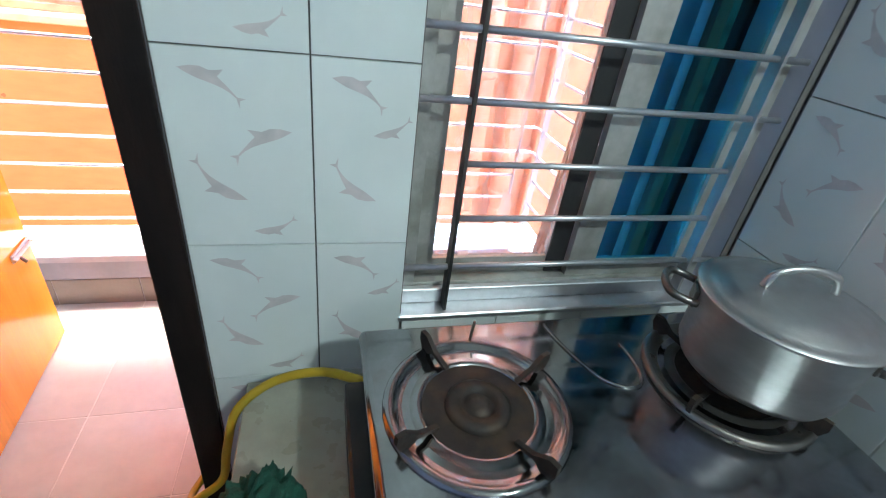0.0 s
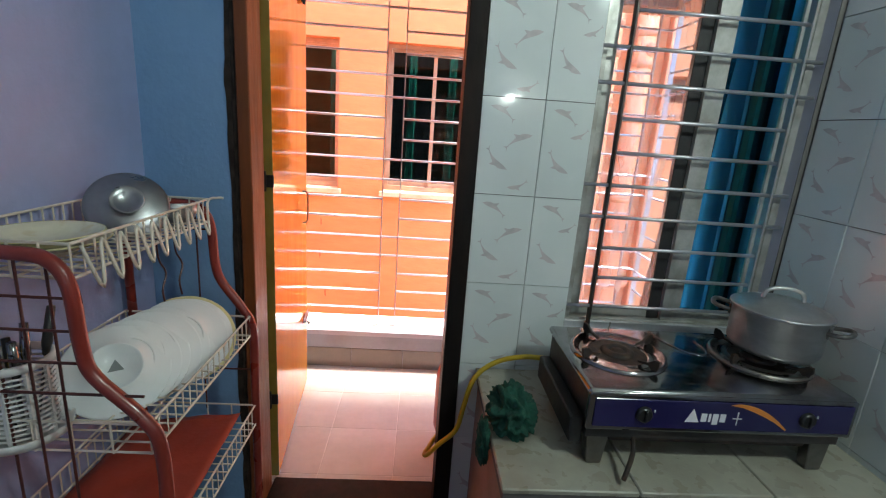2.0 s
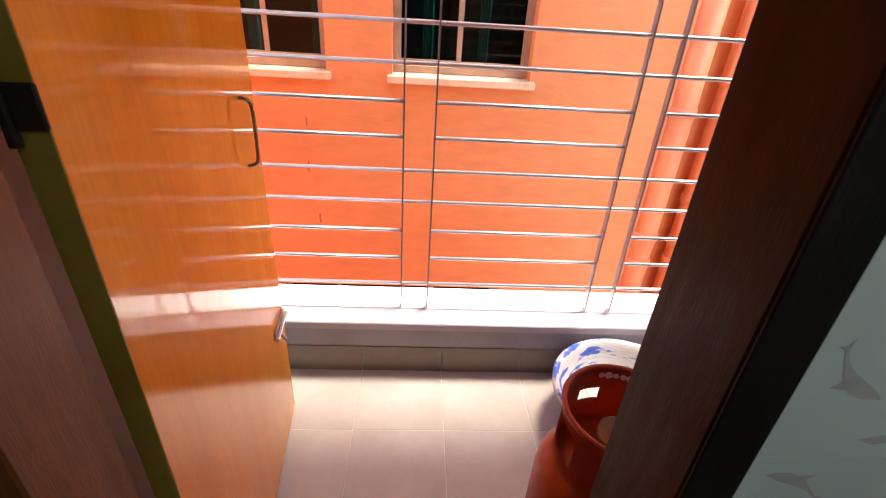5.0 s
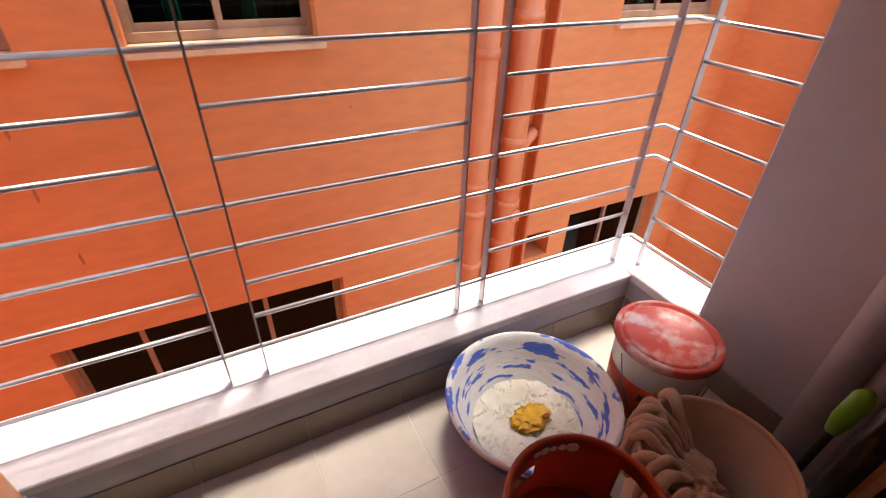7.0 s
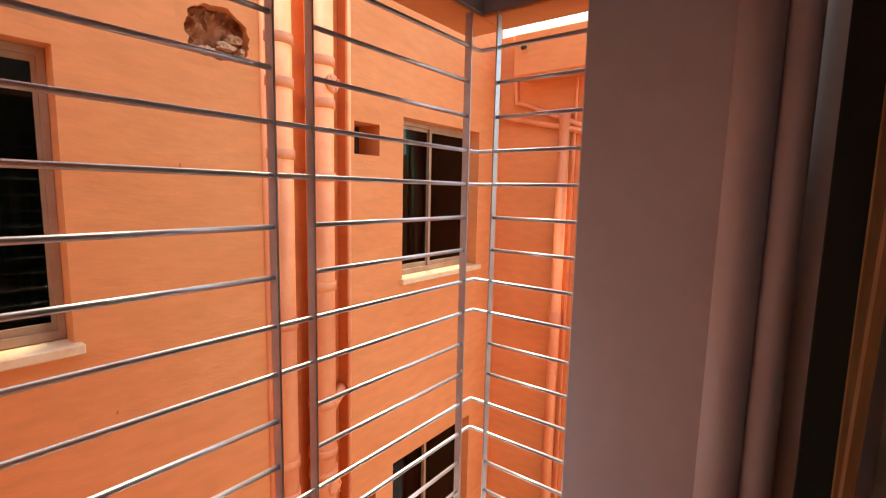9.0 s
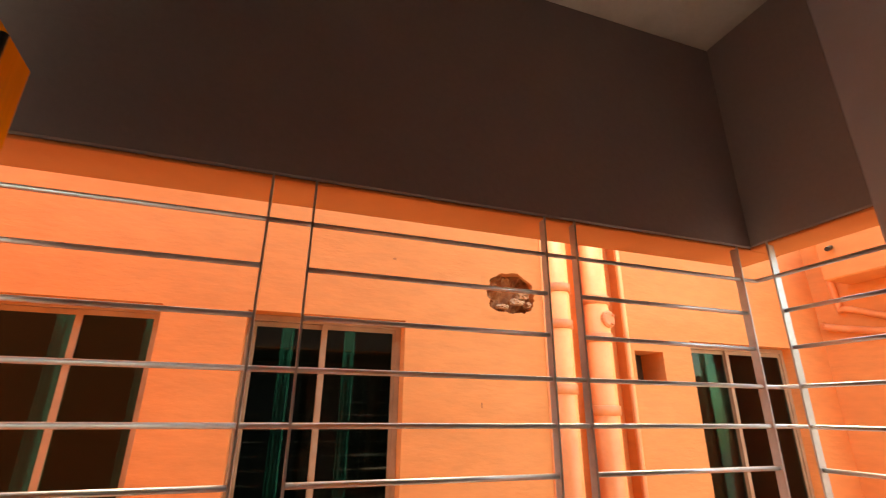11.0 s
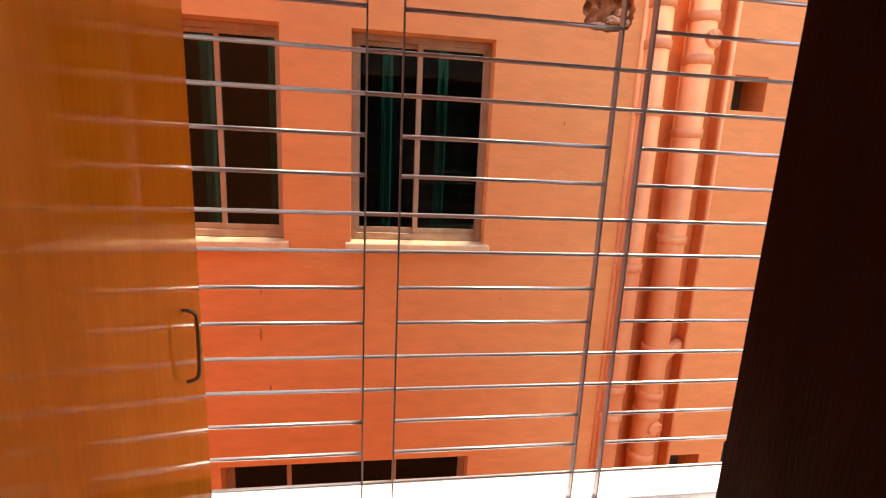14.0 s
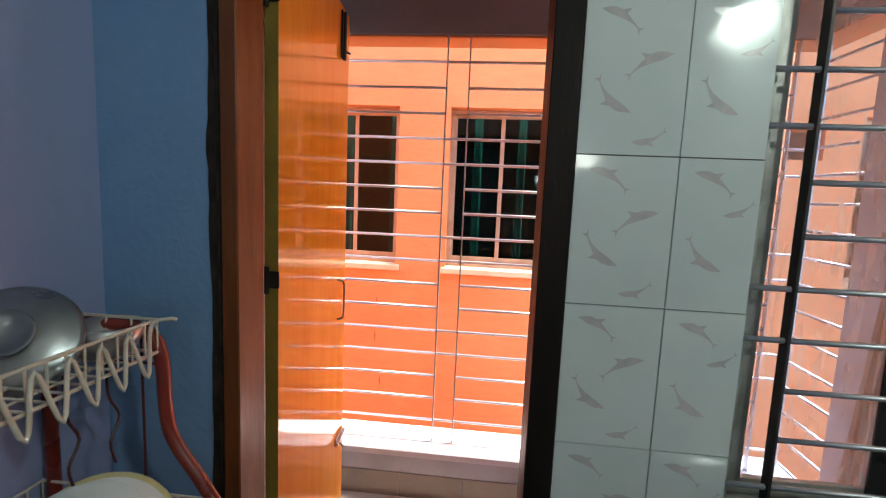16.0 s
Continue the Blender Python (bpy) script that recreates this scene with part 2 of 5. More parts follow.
WHITE_PLASTIC = surface("white_plastic", (0.72, 0.71, 0.70), 0.4, second=(0.60, 0.58, 0.56), spots=(9.0, 0.45, 0.7))
BLACK_PLASTIC = surface("black_plastic", (0.02, 0.02, 0.02), 0.35)
YELLOW_PLASTIC = surface("yellow_plastic", (0.72, 0.50, 0.03), 0.4)
CYL_RED = surface("worn_red_cylinder_paint", (0.46, 0.058, 0.014), 0.42, second=(0.30, 0.038, 0.012), spots=(6.0, 0.42, 0.68), grain=(40.0, 0.25), coat=0.2)
CYL_BASE = surface("dark_cylinder_base", (0.06, 0.05, 0.05), 0.6)
REGULATOR = surface("brown_grey_regulator_metal", (0.34, 0.26, 0.21), 0.4, metal=0.5)
BASIN_BLUE = surface("blue_plastic_basin", (0.020, 0.080, 0.56), 0.35, second=(0.03, 0.11, 0.62))
BASIN_IN = surface("plaster_smeared_blue_plastic", (0.74, 0.72, 0.70), 0.8, second=(0.05, 0.13, 0.60), spots=(15.0, 0.535, 0.575), grain=(34.0, 0.2),
                   bump=(25.0, 0.6), stretch=(0.7, 0.7, 2.8))
DRY_PLASTER = surface("cracked_dry_plaster", (0.70, 0.66, 0.58), 0.9, second=(0.58, 0.53, 0.44), spots=(12.0, 0.4, 0.65), bump=(35.0, 0.9))
PIGMENT = surface("yellow_pigment_powder", (0.72, 0.42, 0.03), 0.95, second=(0.62, 0.34, 0.06), spots=(40.0, 0.4, 0.6))
LID_RED = surface("paint_smeared_red_lid", (0.52, 0.07, 0.055), 0.4, second=(0.66, 0.48, 0.48), spots=(11.0, 0.52, 0.66), grain=(40.0, 0.15))
BUCKET_LABEL = surface("orange_red_bucket_label", (0.60, 0.10, 0.03), 0.4, second=(0.50, 0.06, 0.02))
DARK_PRINT = surface("dark_print", (0.03, 0.02, 0.02), 0.5)
TUB_BEIGE = surface("beige_plastic_tub", (0.60, 0.46, 0.36), 0.5, second=(0.50, 0.37, 0.28), spots=(6.0, 0.4, 0.7))
RAG = surface("beige_rag_cloth", (0.50, 0.36, 0.27), 0.95, second=(0.40, 0.28, 0.21), spots=(14.0, 0.4, 0.65), bump=(200.0, 0.5))
PLANK = surface("raw_wood_plank", (0.27, 0.17, 0.08), 0.7, second=(0.19, 0.11, 0.05), grain=(30.0, 0.4), stretch=(6, 6, 0.5))
DARK_BOARD = surface("dark_teal_board", (0.010, 0.024, 0.028), 0.5, second=(0.016, 0.016, 0.015), spots=(3.0, 0.4, 0.7), stretch=(3, 3, 0.6), spec=0.25)
GREEN_PLASTIC = surface("lime_green_plastic", (0.13, 0.42, 0.03), 0.4)
BRICK_HOLE = surface("broken_brick", (0.46, 0.17, 0.07), 0.95, second=(0.28, 0.09, 0.035), spots=(16.0, 0.4, 0.6), bump=(45.0, 1.0))
RUBBLE = surface("pale_broken_mortar", (0.62, 0.36, 0.22), 0.95, second=(0.46, 0.22, 0.11), spots=(20.0, 0.4, 0.6), bump=(60.0, 0.9))
VENT_SHADE = surface("shaded_vent_inside", (0.07, 0.035, 0.02), 0.9, second=(0.05, 0.025, 0.015))
ASPHALT = surface("grey_yard_concrete", (0.22, 0.20, 0.19), 0.9)
BULB = lamp_glow("lit_bulb_glass", (0.96, 1.0, 0.92), 7.0)


# ---------------------------------------------------------------- geometry helpers
def thing(name, base, label, category, group="", kind=""):
    ob = new(name)
    ob.location = base
    ob.empty_display_size = 0.05
    return tagged(ob, label, category, group, kind)


def base_of(ob):
    while ob.parent:
        ob = ob.parent
    return ob.location


def part(name, bm, material, parent=None, label="", smooth=False):
    """One mesh object; with a parent its vertices are given in the world and moved to the thing's base."""
    if parent is not None:
        bmesh.ops.translate(bm, verts=bm.verts, vec=-Vector(base_of(parent)))
    bmesh.ops.recalc_face_normals(bm, faces=bm.faces)
    me = bpy.data.meshes.new(name)
    bm.to_mesh(me)
    bm.free()
    for f in me.polygons:
        f.use_smooth = smooth
    for m in (material if isinstance(material, (list, tuple)) else [material]):
        me.materials.append(m)
    ob = new(name, me)
    if parent is not None:
        ob.parent = parent
    if label:
        ob["label"] = label
    return ob


def structure(name, bm, material, label, category, smooth=False):
    return tagged(part(name, bm, material, smooth=smooth), label, category, kind="structure")


def merge(bm, other):
    me = bpy.data.meshes.new("temp")
    other.to_mesh(me)
    other.free()
    bm.from_mesh(me)
    bpy.data.meshes.remove(me)
    return bm


def box(x0, x1, y0, y1, z0, z1, bevel=0.0, bm=None, seg=1):
    b = bmesh.new()
    bmesh.ops.create_cube(b, size=1.0, matrix=Matrix.Translation(((x0 + x1) / 2, (y0 + y1) / 2, (z0 + z1) / 2))
                          @ Matrix.Diagonal((x1 - x0, y1 - y0, z1 - z0, 1)))
    if bevel:
        bmesh.ops.bevel(b, geom=b.edges[:], offset=bevel, segments=seg, affect="EDGES", profile=0.5)
    return b if bm is None else merge(bm, b)


def prism(profile, x0, x1):
    """A bar along x with the given outline of (y, z)."""
    b = bmesh.new()
    ends = [[b.verts.new((x, y, z)) for y, z in profile] for x in (x0, x1)]
    b.faces.new(ends[0])
    b.faces.new(ends[1][::-1])
    for j in range(len(profile)):
        k = (j + 1) % len(profile)
        b.faces.new((ends[0][j], ends[1][j], ends[1][k], ends[0][k]))
    return b


def tube(path, r, seg=8, bm=None, closed=False, caps=True):
    """A round bar along a path of points."""
    b = bmesh.new() if bm is None else bm
    pts = [Vector(p) for p in path]
    k = len(pts)
    ring, up = [], None
    for i, p in enumerate(pts):
        d = (pts[(i + 1) % k] - pts[i - 1]) if closed else (pts[min(i + 1, k - 1)] - pts[max(i - 1, 0)])
        d.normalize()
        if up is None:
            up = d.orthogonal().normalized()
        up = (up - d * up.dot(d)).normalized()
        side = d.cross(up)
        rad = r[i] if isinstance(r, (list, tuple)) else r
        ring.append([b.verts.new(p + (up * math.cos(a) + side * math.sin(a)) * rad) for a in (2 * math.pi * j / seg for j in range(seg))])
    for i in range(k if closed else k - 1):
        a, c = ring[i], ring[(i + 1) % k]
        for j in range(seg):
            b.faces.new((a[j], a[(j + 1) % seg], c[(j + 1) % seg], c[j]))
    if not closed and caps:
        b.faces.new(ring[0][::-1])
        b.faces.new(ring[-1])
    return b


def bend(points, n=6):
    """A smooth path through a few points."""
    p = [Vector(q) for q in points]
    out = []
    for i in range(len(p) - 1):
        a, b, c, d = p[max(i - 1, 0)], p[i], p[i + 1], p[min(i + 2, len(p) - 1)]
        for j in range(n):
            t = j / n
            out.append(0.5 * (2 * b + (c - a) * t + (2 * a - 5 * b + 4 * c - d) * t * t + (3 * b - a - 3 * c + d) * t ** 3))
    return out + [p[-1]]


def lathe(profile, seg=32, bm=None, m=None):
    """A turned body from (radius, height) pairs round the z axis, placed by m."""
    b = bmesh.new()
    rings = []
    for r, z in profile:
        rings.append([b.verts.new((0, 0, z))] if r < 1e-5 else
                     [b.verts.new((r * math.cos(2 * math.pi * j / seg), r * math.sin(2 * math.pi * j / seg), z)) for j in range(seg)])
    for a, c in zip(rings, rings[1:]):
        for j in range(seg):
            k = (j + 1) % seg
            q = [a[j % len(a)], a[k % len(a)], c[k % len(c)], c[j % len(c)]]
            q = list(dict.fromkeys(q))
            if len(q) > 2:
                b.faces.new(q)
    if m is not None:
        b.transform(m)
    return b if bm is None else merge(bm, b)


def aim(at, axis, turn=0.0):
    """A pose whose z axis points along axis."""
    return Matrix.Translation(at) @ Vector(axis).to_track_quat("Z", "Y").to_matrix().to_4x4() @ Matrix.Rotation(radians(turn), 4, "Z")


def slab_with_holes(x0, x1, z0, z1, y0, y1, holes, bm=None):
    """A wall from y0 (front) to y1 in the x-z plane, with rectangular openings (xa, xb, za, zb) cut through and real reveals."""
    b = bmesh.new() if bm is None else bm
    xs = sorted({x0, x1, *[min(max(h[i], x0), x1) for h in holes for i in (0, 1)]})
    zs = sorted({z0, z1, *[min(max(h[i], z0), z1) for h in holes for i in (2, 3)]})
    solid = {(i, k): not any(h[0] < (xs[i] + xs[i + 1]) / 2 < h[1] and h[2] < (zs[k] + zs[k + 1]) / 2 < h[3] for h in holes)
             for i in range(len(xs) - 1) for k in range(len(zs) - 1)}
    cache = {}

    def vert(x, y, z):
        key = (x, y, z)
        if key not in cache:
            cache[key] = b.verts.new(key)
        return cache[key]

    for (i, k), s in solid.items():
        if not s:
            continue
        xa, xb, za, zb = xs[i], xs[i + 1], zs[k], zs[k + 1]
        for y in (y0, y1):
            b.faces.new([vert(x, y, z) for x, z in ((xa, za), (xb, za), (xb, zb), (xa, zb))])
        for di, dk, e in ((-1, 0, ((xa, za), (xa, zb))), (1, 0, ((xb, za), (xb, zb))), (0, -1, ((xa, za), (xb, za))), (0, 1, ((xa, zb), (xb, zb)))):
            if not solid.get((i + di, k + dk), False):
                (p, q), (r, t) = e
                b.faces.new([vert(p, y0, q), vert(r, y0, t), vert(r, y1, t), vert(p, y1, q)])
    return b


def crumple(center, size, seed, sub=4, folds=9.0, depth=0.35):
    """A heap of folded cloth."""
    b = bmesh.new()
    bmesh.ops.create_icosphere(b, subdivisions=sub, radius=1.0)
    off = Vector((seed * 3.7, seed * 1.3, seed * 2.1))
    for v in b.verts:
        d = v.co.normalized()
        e = Vector((d.x * 1.1, d.y * 0.40 + d.z * 0.3, d.z * 0.9))
        w = 1.0 - abs(noise.noise(e * folds * 0.22 + off)) * 1.7 * depth - (abs(noise.noise(e * folds * 0.55 + off * 2)) - 0.2) * 0.8 * depth
        q = d * w
        v.co = Vector((q.x * size[0], q.y * size[1], max(q.z, -0.55) * size[2])) + Vector(center)
    return b


# ---------------------------------------------------------------- kitchen shell
DOOR_L, DOOR_R, DOOR_H = -0.605, 0.128, 2.12
WIN = (0.478, 1.172, 0.745, 2.02)
# Unseen floor and ceiling, darkened in colour to cut bounce light.
structure("floor_kitchen", box(-0.875, 1.185, -5.0, 0.0, -0.12, 0.0), KITCHEN_FLOOR, "unseen kitchen floor, coloured dark to cut bounce light", "floor")
structure("ceiling_kitchen", box(-1.0, 1.30, -5.1, 0.13, 2.91, 3.05), KITCHEN_CEILING, "unseen kitchen ceiling, greyed to cut bounce light", "ceiling")
# Lavender tone paints lamplight into the blue of the side wall.
structure("wall_left", box(-1.0, -0.875, -5.1, 0.13, 0.0, 2.91), BLUE_WALL_LIT, "blue kitchen side wall, lit lavender tone in its colour", "wall")
structure("wall_south", box(-0.875, 1.185, -5.12, -5.0, 0.0, 2.91), BLUE_WALL_LIT, "unseen lavender-blue wall closing the kitchen", "wall")
wall_right = structure("wall_right", box(1.193, 1.30, -5.1, 0.0, 0.0, 2.91), GROUT, "kitchen side wall clad in printed white tiles", "wall")
wall_back = structure("wall_back", slab_with_holes(DOOR_R - 0.002, 1.30, 0.0, 2.91, 0.008, 0.140, [WIN]), LILAC,
                      "kitchen outer wall, tiled inside, with a barred window", "wall")
structure("wall_back_left", slab_with_holes(-0.875, DOOR_L, 0.0, 2.91, 0.0, 0.128, []), BLUE_WALL, "blue painted wall beside the balcony door", "wall")
structure("wall_over_door", box(DOOR_L, DOOR_R - 0.002, 0.004, 0.126, DOOR_H, 2.91), BLUE_WALL, "blue painted wall over the balcony door", "wall")
structure("wall_grout", slab_with_holes(DOOR_R, 1.19, 0.0, 2.5, 0.0055, 0.0085, [WIN]), GROUT, "dark grout between the wall tiles", "wall")

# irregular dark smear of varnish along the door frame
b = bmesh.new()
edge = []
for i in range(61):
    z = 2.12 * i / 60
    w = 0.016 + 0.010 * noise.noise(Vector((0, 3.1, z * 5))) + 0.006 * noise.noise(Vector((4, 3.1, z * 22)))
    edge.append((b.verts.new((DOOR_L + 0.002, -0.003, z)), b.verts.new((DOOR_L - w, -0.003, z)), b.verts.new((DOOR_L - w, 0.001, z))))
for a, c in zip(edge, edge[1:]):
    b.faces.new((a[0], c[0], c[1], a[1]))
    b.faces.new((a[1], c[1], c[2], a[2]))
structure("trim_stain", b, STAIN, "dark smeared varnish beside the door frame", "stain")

# ---------------------------------------------------------------- door frame and door
frame_ob = thing("door_frame", (-0.24, 0.05, 0.0), "dark red-brown wooden door frame of the balcony door", "door frame", kind="structure")
# Left jamb has a lit orange tone, the facing a shaded near-black.
part("jamb", box(-0.590, -0.552, -0.014, 0.100, 0.0, 2.12, 0.003), FRAME_LIT, frame_ob, "orange-brown jamb, its lit tone in the colour")
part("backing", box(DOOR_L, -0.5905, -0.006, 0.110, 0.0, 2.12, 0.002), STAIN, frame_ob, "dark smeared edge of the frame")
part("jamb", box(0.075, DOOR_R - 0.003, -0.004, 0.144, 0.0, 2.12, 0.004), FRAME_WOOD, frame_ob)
part("facing", box(0.073, DOOR_R + 0.001, -0.010, -0.0045, 0.0, 2.12, 0.002), FRAME_SHADED, frame_ob, "brown face of the frame, darkened in colour as shade")
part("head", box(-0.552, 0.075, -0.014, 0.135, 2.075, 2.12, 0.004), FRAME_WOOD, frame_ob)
part("threshold", box(-0.552, 0.075, -0.014, 0.140, -0.02, 0.012, 0.003), FRAME_SHADED, frame_ob, "dark worn threshold")

door = thing("door_1", (-0.56, 0.14, 0.0), "orange varnished flush balcony door standing wide open", "door", kind="structure")
LEAF = Matrix.Translation((-0.540, 0.148, 0)) @ Matrix.Rotation(radians(5.0), 4, "Z")


def on_leaf(bm):
    bm.transform(LEAF)
    return bm


leaf = part("leaf", on_leaf(box(-0.030, 0.0, 0.0, 0.738, 0.014, 2.072, 0.002)), DOOR_WOOD, door)
part("edge_strip", on_leaf(box(-0.0315, 0.0012, -0.003, -0.0005, 0.014, 2.072, 0.0005)), DOOR_EDGE, door, "olive painted hinge edge")
for hz in (0.36, 1.19, 1.86):
    h = part("hinge", on_leaf(box(-0.026, 0.005, -0.010, -0.0035, hz - 0.021, hz + 0.021, 0.002)), BLACK_METAL, door, "black iron hinge")
    part("hinge_pin", on_leaf(tube([(-0.024, -0.012, hz - 0.034), (-0.024, -0.012, hz + 0.034)], 0.006, 10)), BLACK_METAL, h)
part("handle", on_leaf(tube(bend([(0.001, 0.612, 0.922), (0.018, 0.614, 0.927), (0.024, 0.615, 0.950), (0.025, 0.615, 1.040), (0.020, 0.614, 1.068),
                                  (0.001, 0.612, 1.074)]), 0.0042, 8)), BRONZE, door, "bent bronze pull handle", True)
for zc, y0 in ((0.415, 0.585), (1.965, 0.62)):
    if zc < 1:
        bolt = part("latch", on_leaf(box(0.0012, 0.006, 0.605, 0.733, zc - 0.014, zc + 0.014, 0.002)), SILVER, door, "worn steel tower bolt")
        part("bolt_rod", on_leaf(tube([(0.011, 0.598, zc), (0.011, 0.728, zc)], 0.006, 8)), SILVER, bolt)
        part("bolt_knob", on_leaf(tube([(0.011, 0.63, zc), (0.030, 0.625, zc - 0.02)], 0.005, 8)), BRONZE, bolt)
    else:
        bolt = part("latch", on_leaf(box(0.0012, 0.007, 0.600, 0.636, zc - 0.08, zc + 0.085, 0.002)), BLACK_METAL, door, "black tower bolt at the top")
        part("bolt_rod", on_leaf(tube([(0.012, 0.618, zc - 0.085), (0.012, 0.618, zc + 0.08)], 0.006, 8)), BLACK_METAL, bolt)
        part("bolt_knob", on_leaf(tube([(0.012, 0.618, zc - 0.055), (0.026, 0.640, zc - 0.055)], 0.004, 8)), BLACK_METAL, bolt)

# ---------------------------------------------------------------- kitchen window and its bars
win = thing("window_1", (0.82, 0.06, WIN[2]), "grimy aluminium sliding kitchen window with blue-tinted panes", "window", kind="structure")
part("window_frame", slab_with_holes(WIN[0], WIN[1], WIN[2], WIN[3], 0.052, 0.104, [(0.508, 1.148, 0.792, 1.98)]), ALU, win)
part("sash", slab_with_holes(0.508, 0.845, 0.792, 1.98, 0.082, 0.100, [(0.548, 0.800, 0.828, 1.945)]), ALU, win)
part("sash", slab_with_holes(0.842, 1.148, 0.792, 1.98, 0.058, 0.076, [(0.905, 1.108, 0.828, 1.945)]), ALU, win)
part("gasket", box(0.800, 0.842, 0.0765, 0.081, 0.792, 1.98), RUBBER, win, "black gasket between the sashes")
for gx0, gx1, gy, gm, gl in ((0.546, 0.802, 0.090, GLASS_CLEAR, "pale clear pane"), (0.903, 1.110, 0.066, GLASS_BLUE, "blue-tinted pane")):
    g = part("pane", box(gx0, gx1, gy, gy + 0.004, 0.826, 1.947), gm, win, gl)
    g.visible_shadow = False
part("window_sill", box(0.472, 1.180, -0.004, 0.060, 0.738, 0.752, 0.003), SILVER, win, "silver sheet-metal sill")
part("sill_lip", box(0.472, 1.180, 0.036, 0.052, 0.752, 0.785, 0.002), SILVER, win)

bars = thing("window_grille", (0.82, 0.022, 0.75), "silver steel bars on dark uprights inside the kitchen window", "window grille", kind="structure")
for px, mat_ in ((0.566, DARKBAR), (1.105, FLATBAR)):
    part("upright", box(px - 0.003, px + 0.003, 0.009, 0.035, 0.752, 2.02), mat_, bars)
for i in range(12):
    z = 0.848 + 0.1035 * i
    whole = i % 4 in (0, 3)
    x0, x1 = (0.480, 1.170) if whole else (0.566, 1.108)
    part("bar", tube([(x0, 0.022, z), (x1, 0.022, z)], 0.006, 8), SILVER, bars, smooth=True)

# ---------------------------------------------------------------- balcony shell
PY = 1.07
structure("floor_balcony", box(-0.86, 1.22, 0.128, 1.30, -0.15, -0.0012), FLOOR_GROUT, "balcony floor under beige-grey tiles", "floor")
structure("ceiling_balcony", box(-0.98, 1.40, 0.128, 1.30, 2.912, 3.05), CEILING, "pale grey balcony ceiling", "ceiling")
structure("wall_parapet", box(-0.98, 1.30, PY, 1.285, -0.15, 0.1995), GREY_BAND, "low balcony parapet with a blue-grey band", "wall")
structure("wall_parapet_side", box(1.186, 1.36, 0.79, PY, -0.15, 0.1995), GREY_BAND, "low side parapet of the balcony", "wall")
b = prism([(1.150, 0.2), (1.150, 0.236), (1.152, 0.238), (1.290, 0.238), (1.293, 0.235), (1.293, 0.2)], -0.98, 1.178)
box(1.1785, 1.375, 0.785, 1.293, 0.2, 0.2378, 0.004, b)
# Lilac tint paints the shade on the ledge's inner strip.
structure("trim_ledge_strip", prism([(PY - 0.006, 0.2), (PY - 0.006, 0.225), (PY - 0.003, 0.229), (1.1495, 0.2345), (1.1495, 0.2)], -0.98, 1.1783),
          STRIP, "sloping inner strip of the white ledge, shade in its lilac tint", "ledge")
structure("trim_ledge", b, WHITE_LEDGE, "white painted ledge on the balcony parapet", "ledge")
structure("wall_balcony_right", box(1.22, 1.375, 0.128, 0.798, -0.15, 2.912, 0.006), LILAC, "lilac-grey painted side wall of the balcony", "wall")
structure("wall_balcony_left", box(-0.98, -0.86, 0.128, PY, -0.15, 2.912), LILAC, "lilac-grey painted end wall of the balcony", "wall")
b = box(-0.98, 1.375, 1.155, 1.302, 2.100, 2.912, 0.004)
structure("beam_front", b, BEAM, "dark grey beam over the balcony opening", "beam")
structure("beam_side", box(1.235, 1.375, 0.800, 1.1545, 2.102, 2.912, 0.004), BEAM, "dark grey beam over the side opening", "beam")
structure("trim_beam_lip", box(-0.98, 1.38, 1.160, 1.308, 2.090, 2.0995, 0.003), FACADE, "orange painted drip edge under the beam", "trim")
structure("trim_beam_lip_side", box(1.238, 1.38, 0.795, 1.159, 2.091, 2.1015, 0.003), FACADE, "orange painted drip edge under the side beam", "trim")
# Unseen outer walls and roof close the shaft, kept low for skylight.
structure("wall_own_below", box(-4.5, 1.375, 1.16, 1.28, -3.3, -0.15), FACADE, "unseen orange outer wall under the balcony", "wall")
structure("wall_own_left", box(-4.5, -0.98, 1.16, 1.28, -0.15, 3.2), FACADE, "unseen orange outer wall beside the balcony", "wall")
structure("wall_own_above", box(-0.98, 1.375, 1.17, 1.30, 3.05, 3.25), FACADE, "unseen orange outer wall above the balcony", "wall")
structure("wall_own_side", box(1.255, 1.375, -5.1, 0.128, -3.3, 3.25), FACADE, "unseen orange outer side wall of the house", "wall")
structure("roof_own", box(-4.5, 1.375, -5.1, 1.17, 3.25, 3.4), CEILING, "unseen flat roof slab, set low to let skylight in", "roof")

grille = thing("balcony_grille", (0.2, 1.169, 0.237), "silver balcony grille of round rods and flat uprights", "grille", kind="structure")
GX = {"a": -0.250, "b": -0.152, "c": 0.466, "d": 0.563, "e": 1.178}
GYY, XK = 1.169, 1.247
for x in GX.values():
    part("upright", box(x - 0.0025, x + 0.0025, GYY - 0.013, GYY + 0.013, 0.235, 2.10), FLATBAR, grille)
part("upright", box(XK - 0.013, XK + 0.013, 1.099 - 0.0025, 1.099 + 0.0025, 0.235, 2.102), FLATBAR, grille)
for i in range(16):
    z = 0.340 + 0.1100 * i
    if i % 4 in (0, 3):
        part("rod", tube([(-0.86, GYY, z), (XK - 0.014, GYY, z), (XK - 0.004, GYY - 0.004, z), (XK, GYY - 0.014, z), (XK, 0.80, z)], 0.0062, 8), SILVER, grille, smooth=True)
    else:
        for x0, x1 in ((-0.86, GX["a"]), (GX["b"], GX["c"]), (GX["d"], GX["e"])):
            part("rod", tube([(x0, GYY, z), (x1, GYY, z)], 0.0062, 8), SILVER, grille, smooth=True)
        part("rod", tube([(XK, 1.099, z), (XK, 0.80, z)], 0.0062, 8), SILVER, grille, smooth=True)

